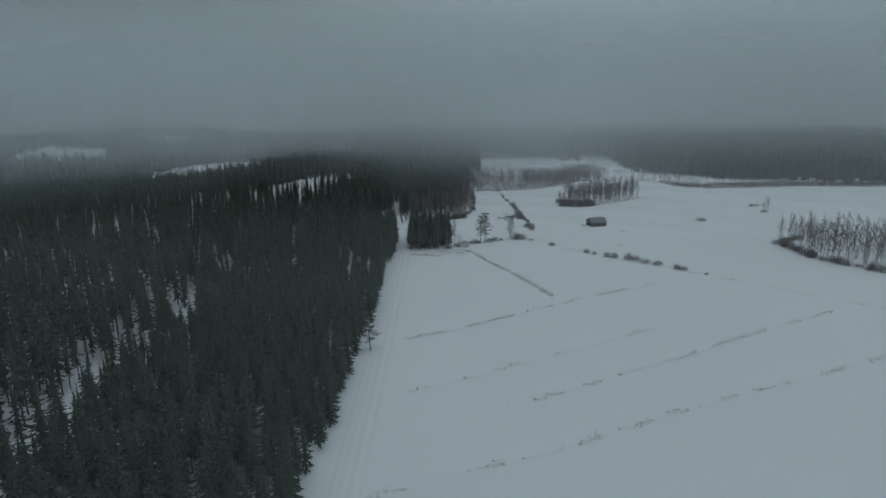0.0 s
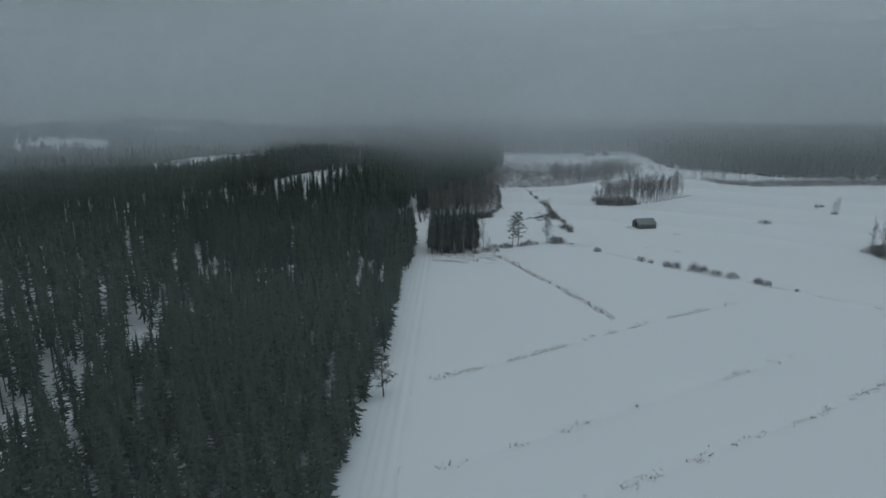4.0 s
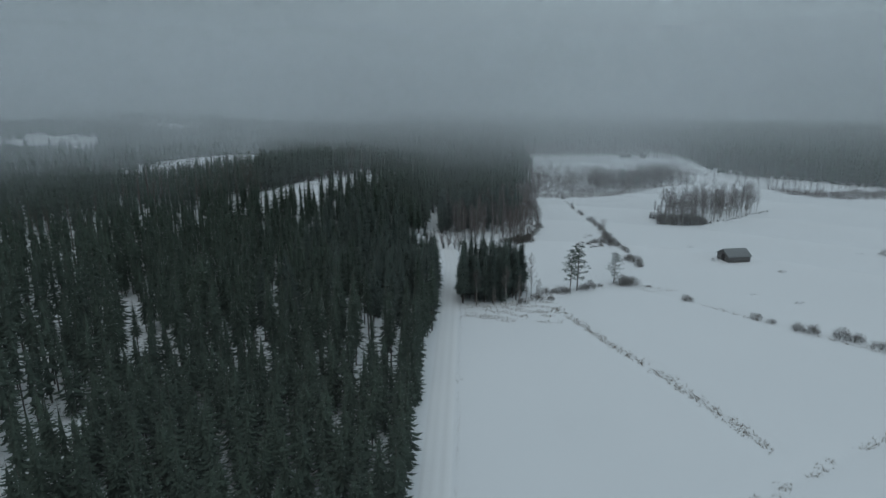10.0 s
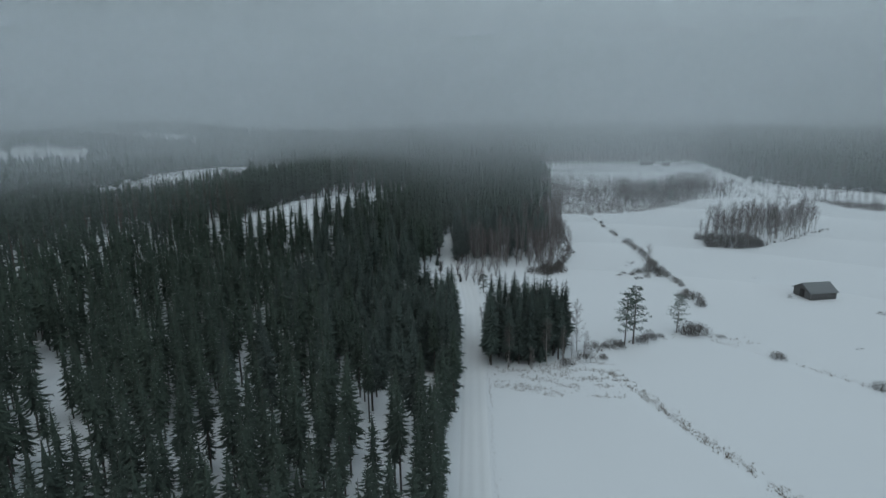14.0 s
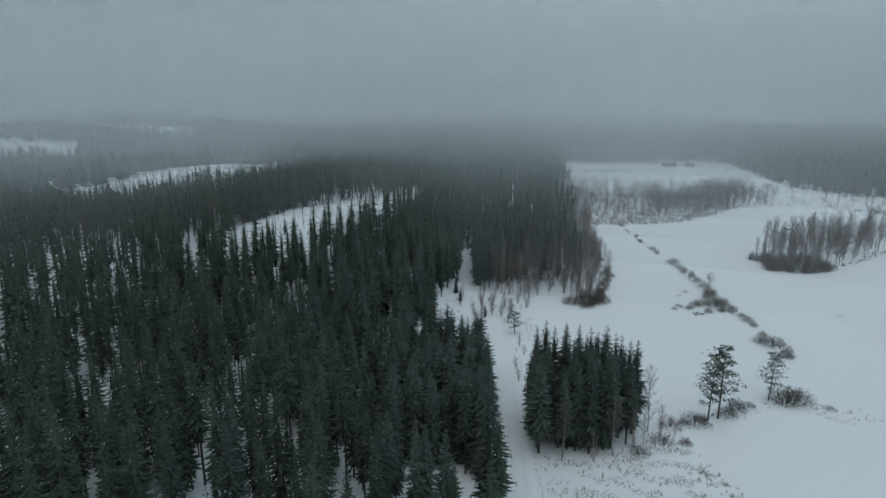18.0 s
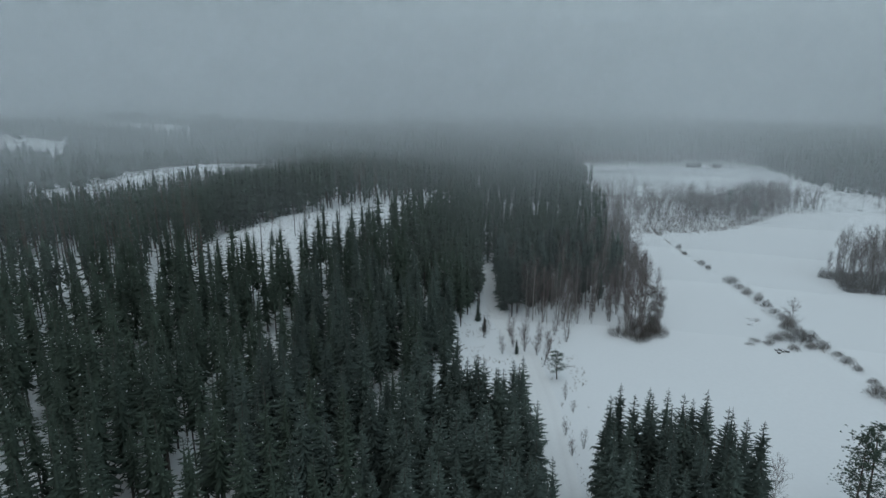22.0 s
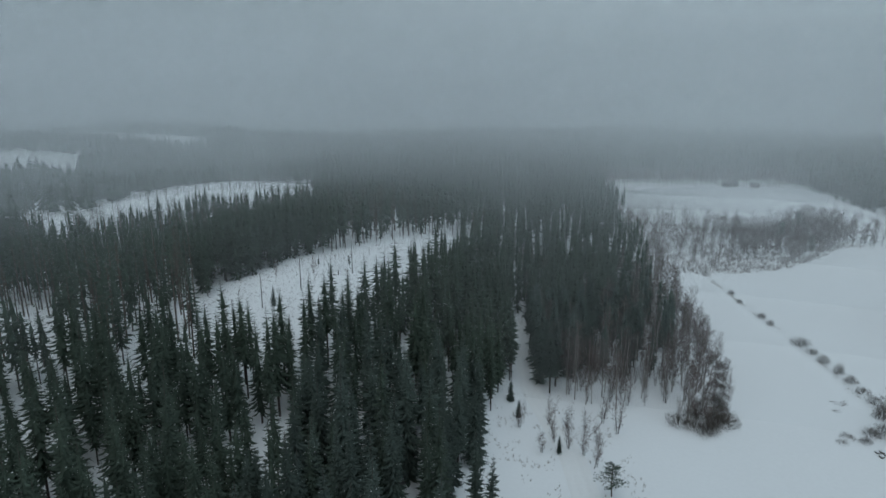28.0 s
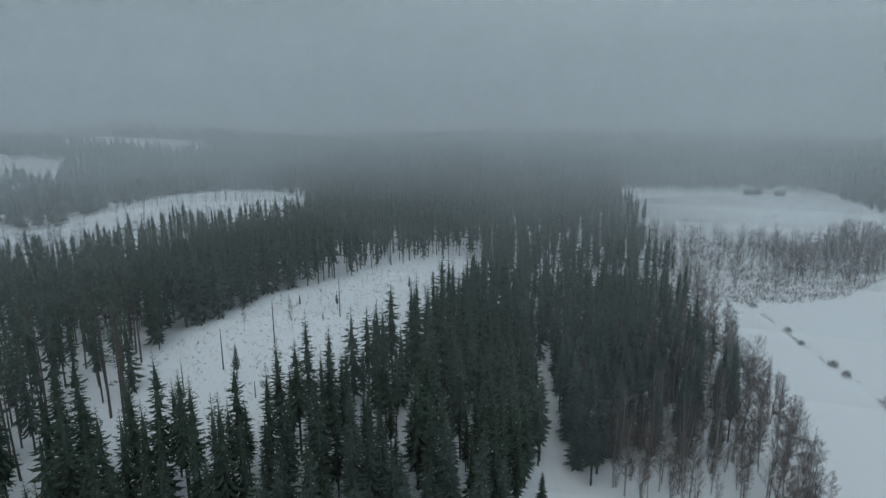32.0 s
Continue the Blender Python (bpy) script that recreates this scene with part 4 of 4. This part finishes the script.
# ---------- the barn ----------
def barn(x, y, turn, length, width, eave, ridge):
    """A low field barn of upright grey boards under a sheet roof."""
    ob = new("barn")
    ob.location = (x, y, gz(x, y))
    ob.rotation_euler = (0, 0, turn)
    ob.location.z += 0.15
    step = 0.26
    for name, y0 in (("wall", 0.0), ("wall", width)):
        g = Geo()
        for i in range(int(length / step)):
            o = 0.03 * (i % 2) * (-1 if y0 == 0 else 1)
            g.box((i * step, y0 - 0.03 + o, -0.3), (i * step + step * 0.97, y0 + 0.03 + o, eave))
        part(name, g.arrays(), BOARD, ob, "long wall of weathered upright boards")
    for x0 in (0.0, length):
        g = Geo()
        n = int(width / step)
        for i in range(n):
            yy = (i + 0.5) * step
            top_ = eave + (ridge - eave) * (1 - abs(yy - width / 2) / (width / 2)) - 0.05
            o = 0.03 * (i % 2) * (-1 if x0 == 0 else 1)
            g.box((x0 - 0.03 + o, yy - step / 2, -0.3), (x0 + 0.03 + o, yy + step * 0.47, top_))
        part("gable_wall", g.arrays(), BOARD, ob, "gable end of weathered upright boards")
    over, ol = 0.45, 0.5
    for s in (0, 1):
        g = Geo()
        slope = (ridge - eave) / (width / 2)
        n = int((length + 2 * ol) / 0.6)
        for i in range(n):
            xa, xb = -ol + i * (length + 2 * ol) / n, -ol + (i + 1) * (length + 2 * ol) / n
            ya, yb = (-over, width / 2) if s == 0 else (width + over, width / 2)
            za, zb = eave - slope * over + 0.08, ridge + 0.08
            v = [(xa, ya, za), (xb, ya, za), (xb, yb, zb), (xa, yb, zb), (xa, ya, za - 0.07), (xb, ya, za - 0.07), (xb, yb, zb - 0.07), (xa, yb, zb - 0.07), (xa, ya, za + 0.045), (xa + 0.05, ya, za), (xa, yb, zb + 0.045), (xa + 0.05, yb, zb)]
            g.add(v, [(0, 1, 2), (0, 2, 3), (4, 6, 5), (4, 7, 6), (0, 5, 1), (0, 4, 5), (1, 6, 2), (1, 5, 6), (0, 7, 4), (0, 3, 7), (8, 9, 11), (8, 11, 10), (0, 8, 10), (0, 10, 3)])
        part("roof_slope", g.arrays(), ROOF, ob, "grey sheet roof with a thin dusting of snow")
    g = Geo()
    g.tube([(-ol, width / 2, ridge + 0.09), (length + ol, width / 2, ridge + 0.09)], [0.12, 0.12], 6)
    part("ridge_cap", g.arrays(), ROOF, ob)
    g = Geo()
    g.box((-0.09, width * 0.36, -0.2), (-0.065, width * 0.64, 2.3))
    part("door", g.arrays(), DOORW, ob, "dark plank door in the gable end")
    for xx, yy in ((0, 0), (length, 0), (0, width), (length, width)):
        g = Geo()
        g.box((xx - 0.09, yy - 0.09, -0.4), (xx + 0.09, yy + 0.09, eave))
        part("corner_post", g.arrays(), BOARD, ob)
    return tagged(ob, "weathered grey board barn with a low pitched sheet roof", "barn")


barn(79.0, 303.8, radians(10), 8.0, 6.8, 2.1, 4.0)


def cabin(x, y, turn, length, width, material, label):
    ob = new("cabin")
    ob.location = (x, y, gz(x, y) + 0.4)
    ob.rotation_euler = (0, 0, turn)
    g = Geo()
    h, rg = 2.3, 3.6
    g.box((0, 0, -1), (length, width, h))
    g.add([(0, 0, h), (0, width, h), (0, width / 2, rg), (length, 0, h), (length, width, h), (length, width / 2, rg)], [(0, 2, 1), (3, 4, 5)])
    part("wall", g.arrays(), material, ob)
    for s in (0, 1):
        g = Geo()
        ya, yb = (-0.5, width / 2) if s == 0 else (width + 0.5, width / 2)
        za = h - 0.4
        v = [(-0.5, ya, za), (length + 0.5, ya, za), (length + 0.5, yb, rg), (-0.5, yb, rg)]
        v += [(a, b, c + 0.3) for a, b, c in v]
        g.add(v, [(0, 1, 2), (0, 2, 3), (4, 5, 6), (4, 6, 7), (0, 1, 5), (0, 5, 4), (1, 2, 6), (1, 6, 5), (3, 0, 4), (3, 4, 7)])
        part("roof_slope", g.arrays(), BOARD, ob, "grey roof slope with thin snow")
    for xx in (length * 0.25, length * 0.65):
        g = Geo()
        g.box((xx, -0.06, 0.9), (xx + 0.9, -0.01, 1.9))
        part("window", g.arrays(), DOORW, ob)
    g = Geo()
    g.box((length * 0.45, -0.06, -0.2), (length * 0.45 + 0.9, -0.01, 1.9))
    part("door", g.arrays(), DOORW, ob)
    return tagged(ob, label, "cabin", "cabins on the lake shore")


cabin(143, 711, 0.1, 11, 5, DOORW, "dark lakeside cabin under a grey roof")
cabin(161, 705, -0.1, 6, 4, RED, "small red lakeside sauna under a grey roof")

# ---------- woods round the field ----------
px, py = jitter(-26, 36, 330, 452, 3.6)
ok = inside(px, py, POINT_WOOD) & (px > np.where(py > 389, -25, road_x(py) + np.interp(py, [345, 370, 388], [2.1, 1.6, 1.4])))
px, py = px[ok], py[ok]
east = np.interp(py, [330, 338, 358, 380, 430, 448], [8, 14, 20, 22, 25, 29])
rim = east - px
bare_ = (R.random(len(px)) < np.clip(1.25 - rim / 19, 0.15, 1.0)) | ((py < 358) & (px > -20) & (R.random(len(px)) < 0.72))
thin_ = (py < 353) & (px > -12) & (px < 8) & (R.random(len(px)) < np.where(px > -5, 0.5, 0.25))
bare_ |= (py < 349) & (px > -3) & (px < 8)
back = (py > 384) & ~bare_
stuff("spruce_wood", spread(MID_SPRUCE, rows_for(px[back], py[back], 14, 21, 3)), [BARK, NEEDLE_FAR, SNOW_CLUMP], "dense spruces behind the birches of the point wood", "forest")
back |= (py > 404)
rim_b = back & bare_
stuff("birch_wood", spread(LOW_BARE, rows_for(px[rim_b], py[rim_b], 10, 15, 3)), [BIRCH_B, TWIG], "leafless birches along the edge of the point wood", "trees")
for x, y, b, t, r in zip(px, py, bare_, thin_ | back, rim):
    if t:
        continue
    low_ = 0.62 if r < 4 else 1.0
    if b:
        tree("bare", x, y, R.uniform(11, 17) * low_, R.uniform(0.9, 1.2), label="slender leafless birch at the wood's edge", category="birch", group="birches of the point wood")
    else:
        tree("spruce", x, y, R.uniform(13, 20) * (0.7 if r < 6 else 1), R.uniform(0.95, 1.2), label="dark spruce among leafless birches", category="spruce", group="spruces of the point wood")
for x, y in zip(*jitter(-18, 12, 334, 357, 4.2)):
    if inside(x, y, POINT_WOOD) and x > road_x(y) + 4:
        tree("whip", x, y, R.uniform(5, 9), R.uniform(0.9, 1.2), label="clump of thin leafless alder stems before the wood", category="alder", group="alders before the wood", name="alder_tree")
for x, y in along([(8, 333), (12, 336), (16, 345), (20, 358), (22, 380), (25, 430)], 2.4, 0.8):
    bush(x - 1.2, y, R.uniform(1.2, 2.8) * (1.2 if y < 345 else 0.8), 1.0, group="bushes at the wood's edge", label="dense leafless bush at the wood's edge")
for x, y in ((7, 332), (5.5, 334), (9.5, 334.5), (3, 335), (10.5, 338), (12.5, 341), (8, 337), (11.5, 335.5), (6.5, 339), (9, 341.5), (13, 345)):
    bush(x, y, R.uniform(2.0, 3.2), 1.0, group="bushes at the wood's edge", label="dense leafless bush at the wood's edge")

cx_, cy_ = jitter(74, 142, 366, 420, 3.9)
for x, y in zip(cx_, cy_):
    if inside(x, y, COPSE):
        tree("bare", x, y, R.uniform(11.5, 16) * (0.6 if x < 82 else 1), R.uniform(0.9, 1.15), label="tall leafless tree in a field copse", category="birch", group="trees of the field copse")
for x, y in along([(77, 385), (75, 370), (88, 367), (104, 378), (122, 391), (139, 404)], 1.9, 0.9):
    bush(x + 2.2, y + 1.8, R.uniform(1.8, 3.8) if x < 98 else R.uniform(0.6, 1.2), 0.7, group="undergrowth of the copse", label="dense leafless bush under the copse")
for x, y in zip(*jitter(77, 98, 370, 390, 3.4)):
    if inside(x, y, COPSE):
        bush(x, y, R.uniform(2.8, 4.4), 0.7, group="undergrowth of the copse", label="dense leafless bush under the copse")

vx, vy = jitter(148, 262, 178, 270, 4.1)
ok = inside(vx, vy, GROVE)
stuff("grove", spread(LOW_BARE, rows_for(vx[ok], vy[ok], 11, 16, 3, (1.0, 1.3))), [BIRCH_B, TWIG], "grove of tall leafless trees on the snowy field", "grove")
for x, y in along([(164, 267), (150, 258), (149, 232), (158, 214), (175, 196), (214, 180)], 2.6, 1.0):
    bush(x + 2, y + 1, R.uniform(1.5, 3.6), 1.1, group="undergrowth of the grove", label="leafless bush under the grove")

# belt of birches and alders between the field and the lake
bx, by = jitter(30, 130, 450, 548, 4.6)
front = np.interp(bx, EDGE_X, EDGE_Y)
ok = (by > front + np.where(bx < 60, 6, 14)) & (by < np.interp(bx, [30, 50, 71, 97, 118, 130], [560, 544, 532, 526, 540, 555])) & (R.random(len(bx)) < 0.75)
ok &= np.array([noise.noise(Vector((a / 9, b / 9, 4.4))) for a, b in zip(bx, by)]) < 0.26
bx, by = bx[ok], by[ok]
ex, ey = jitter(72, 140, 452, 562, 3.7)
ok = (ey > np.interp(ex, EDGE_X, EDGE_Y) + 2) & (ey < np.interp(ex, [72, 97, 118, 130, 140], [531, 525, 542, 556, 566])) & ~((ex < 84) & (ey < 480))
bx, by = np.concatenate([bx, ex[ok]]), np.concatenate([by, ey[ok]])
some = R.random(len(bx)) < 0.015
stuff("birch_belt", spread(BELT_BARE, rows_for(bx[~some], by[~some], 6, 14, 3, (1.0, 1.4))), [BARK_A, TWIG], "belt of leafless birches between field and lake", "trees")
for x, y in zip(bx[some], by[some]):
        tree("pine", x, y, R.uniform(8, 13), 1.1, label="pine among leafless birches by the lake", category="pine", group="pines of the lake belt")
qx, qy = jitter(28, 215, 447, 600, 2.0)
front = np.interp(qx, EDGE_X, EDGE_Y)
ok = (qy > front + 1.0) & ~inside(qx, qy, LAKE) & (R.random(len(qx)) < np.where(qx < 118, 0.97, 0.12)) & (qx - 28 < (700 - qy) * 1.4)
qx, qy = qx[ok], qy[ok]
BUSH_LOW = [bush_shape(80 + i, 6, 42, 0.85, 2.3) for i in range(2)]
stuff("undergrowth", spread(BUSH_LOW, rows_for(qx, qy, 0.7, 2.8, 2, (0.8, 1.3))), [TWIG], "leafless scrub and reeds between the field and the lake", "scrub")
wx, wy = jitter(125, 330, 448, 560, 6.0)
ok = (wy > np.interp(wx, EDGE_X, EDGE_Y) + 4) & (R.random(len(wx)) < np.where(wx > 180, 0.6, 0.12)) & ~((wx > 205) & (wy > 480)) & ~inside(wx, wy, LAKE)
stuff("birch_belt", spread(LOW_BARE, rows_for(wx[ok], wy[ok], 5, 11, 3, (1.1, 1.5))), [BIRCH_B, TWIG], "leafless trees and scrub beyond the snow field", "trees")

zx, zy = jitter(184, 345, 444, 500, 1.9)
front = np.interp(zx, EDGE_X, EDGE_Y)
ok = (zy > front + 1) & (zy < front + 26) & (R.random(len(zx)) < 0.8)
stuff("undergrowth", spread(BUSH_LOW, rows_for(zx[ok], zy[ok], 1.5, 4.6, 2, (0.9, 1.4))), [TWIG], "leafless thicket beyond the snow field", "scrub")
hx, hy = jitter(186, 300, 500, 705, 5.0)
ok = ~inside(hx, hy, LAKE) & (R.random(len(hx)) < 0.9) & (hx > np.interp(hy, [500, 530, 548, 575, 640, 700], [245, 222, 200, 186, 193, 201]))
hx, hy = hx[ok], hy[ok]
pale = R.random(len(hx)) < 0.14
ax, ay = jitter(42, 200, 702, 742, 4.2)
ok = ~inside(ax, ay, LAKE) & (R.random(len(ax)) < 0.75) & ~((np.abs(ax - 153) < 18) & (ay < 718))
stuff("birch_belt", spread(LOW_BARE, rows_for(ax[ok], ay[ok], 9, 17, 3, (0.9, 1.2))), [BIRCH_B, TWIG], "leafless birches on the snowy far lake shore", "trees")
stuff("birch_belt", spread(LOW_BARE, rows_for(hx[pale], hy[pale], 10, 17, 3, (1.2, 1.6))), [BIRCH_B, TWIG], "leafless trees along the lake shore", "trees")
stuff("spruce_forest", spread(LOW_DARK, rows_for(hx[~pale], hy[~pale], 11, 18, 2, (1.1, 1.5))), [BARK, NEEDLE_FAR, SNOW_CLUMP], "dark mixed wood along the lake shore", "forest")

# ---------- grass along ditches and rough ground ----------
def tuft(seed, n=7, thick=0.02):
    r = np.random.default_rng(seed)
    g = Geo()
    for i in range(n):
        a = r.random() * 6.3
        b = np.array([r.normal(0, 0.12), r.normal(0, 0.12), -0.05])
        e = b + np.array([0.4 * math.cos(a), 0.4 * math.sin(a), r.uniform(0.5, 1.0)])
        s = np.array([-math.sin(a), math.cos(a), 0]) * thick
        g.add([b - s, b + s, e], [(0, 1, 2)])
    return g.arrays()


TUFTS = [tuft(90 + i, 8, 0.035) for i in range(3)]
pts = []
for line, dens in zip(DITCHES, (0.55, 0.7, 0.35, 0.75, 1.0, 0.6, 0.5)):
    for x, y in along(line, 0.05 if dens == 1.0 else 0.1, 0.65 if dens == 1.0 else 0.5):
        patch = noise.noise(Vector((x / 6.5, y / 6.5, 3.1))) + 0.35 * noise.noise(Vector((x / 1.7, y / 1.7, 9)))
        if patch > 0.36 - 0.66 * dens:
            pts.append((x, y, R.uniform(0.15, 0.6) * (1.2 if dens > 0.7 else 1)))
for x, y in zip(*jitter(-13, 16, 243, 262, 0.42)):
    patch = noise.noise(Vector((x / 4.2, y / 2.2, 1.7))) + 0.7 * noise.noise(Vector((x / 0.9, y / 0.9, 4)))
    if patch > 0.08 and not inside(x, y, GROUP_WOOD) and y > 243 + 0.35 * max(0, -x) and x < 12 + 0.1 * (y - 243):
        pts.append((x, y, R.uniform(0.18, 0.6)))
for x, y in along([(8, 262), (16, 269), (26, 275), (40, 279), (50, 272)], 0.3, 1.0):
    pts.append((x, y, R.uniform(0.2, 0.7)))
for x, y in zip(*jitter(-34, -8, 300, 338, 1.1)):
    if noise.noise(Vector((x / 4, y / 4, 5))) > 0.05 and abs(x - road_x(y)) > 3:
        pts.append((x, y, R.uniform(0.3, 0.8)))
for y in np.arange(60, 300, 0.5):
    if noise.noise(Vector((0, y / 5, 8))) > -0.2:
        pts.append((road_x(y) + 3.3 + R.normal(0, 0.25), y, R.uniform(0.15, 0.45)))
for x, y in zip(*jitter(30, 128, 449, 545, 1.35)):
    front_y = float(np.interp(x, EDGE_X, EDGE_Y))
    if y > front_y and not inside(x, y, LAKE) and noise.noise(Vector((x / 7, y / 4, 6))) > -0.25 + 0.012 * (y - front_y):
        pts.append((x, y, R.uniform(0.5, 1.3)))
for x, y in along([(42, 600), (42, 575), (50, 548), (71, 536), (97, 530), (118, 546), (142, 575), (167, 610)], 0.16, 2.6):
    if noise.noise(Vector((x / 9, y / 9, 2))) > -0.2:
        pts.append((x, y + R.uniform(-1, 4), R.uniform(0.5, 1.2)))
pts = np.array(pts)
g_rows = np.stack([pts[:, 0], pts[:, 1], ground_z(pts[:, 0], pts[:, 1]) - ditch_dip(pts[:, 0], pts[:, 1]), R.random(len(pts)) * 6.28, pts[:, 2] * 1.1, pts[:, 2], R.integers(0, 3, len(pts))], -1)
stuff("dead_grass", spread(TUFTS, g_rows), [GRASS], "dead grass and weeds poking through snow along the ditches", "grass")

# ---------- the clear-cut ----------
kx, ky = jitter(-110, -38, 328, 455, 1.15)
ok = inside(kx, ky, CLEARCUT) & (R.random(len(kx)) < 0.7)
kx, ky = kx[ok], ky[ok]
stuff("logging_litter", spread(TUFTS, rows_for(kx, ky, 0.2, 0.85, 3, (1.1, 2.1))), [TWIG], "twigs and stumps poking through snow on the clear-cut", "litter")
kx, ky = jitter(-365, -130, 455, 635, 3.4)
ok = inside(kx, ky, OLD_CUT) & (R.random(len(kx)) < 0.5)
stuff("saplings", spread(BUSH_LOW, rows_for(kx[ok], ky[ok], 0.5, 1.8, 2, (0.5, 0.9))), [SHRUB], "leafless saplings on the old clearing", "scrub")
kx, ky = jitter(-365, -110, 435, 635, 7)
ok = inside(kx, ky, OLD_CUT) & (R.random(len(kx)) < np.where(ky - 0.8 * (kx + 200) > 590, 0.05, 0.5)) & (ky > 515)
stuff("seed_trees", spread(MID_PINE, rows_for(kx[ok], ky[ok], 5, 14, 3)), [PINE_B, PINE_N], "scattered pines on the old clearing", "trees")


def snag(x, y, h, r=0.13):
    g = Geo()
    g.tube([(0, 0, -0.3), (0.02 * h * 0.2, 0, h * 0.5), (0.01, 0.03, h)], [r, r * 0.75, r * 0.4], 6)
    ob = new("snag")
    ob.location = (x, y, gz(x, y))
    part("trunk", g.arrays(), BARK, ob)
    return tagged(ob, "bare dead trunk standing on the clear-cut", "dead tree", "snags on the clear-cut")


for x, y, h in ((-48, 401, 11), (-73, 378, 9), (-88, 352, 8), (-79, 345, 3), (-82, 362, 9), (-66, 383, 2.5), (-92, 345, 6), (-60, 398, 4)):
    snag(x, y, h)
for x, y, h in ((-84, 349, 7.5), (-75, 383, 4.5), (-76, 375, 2.0), (-62, 408, 4.0), (-84, 383, 3.5), (-57, 420, 4.5)):
    tree("spruce", x, y, h, 1.0, label="young spruce standing on the snowy clear-cut", category="spruce", group="young spruces on the clear-cut")
for x, y, h in ((-80, 367, 8), (-90, 366, 7), (-56, 395, 7)):
    tree("bare", x, y, h, 0.8, which=1, label="thin leafless birch standing on the clear-cut", category="birch", group="birches on the clear-cut")
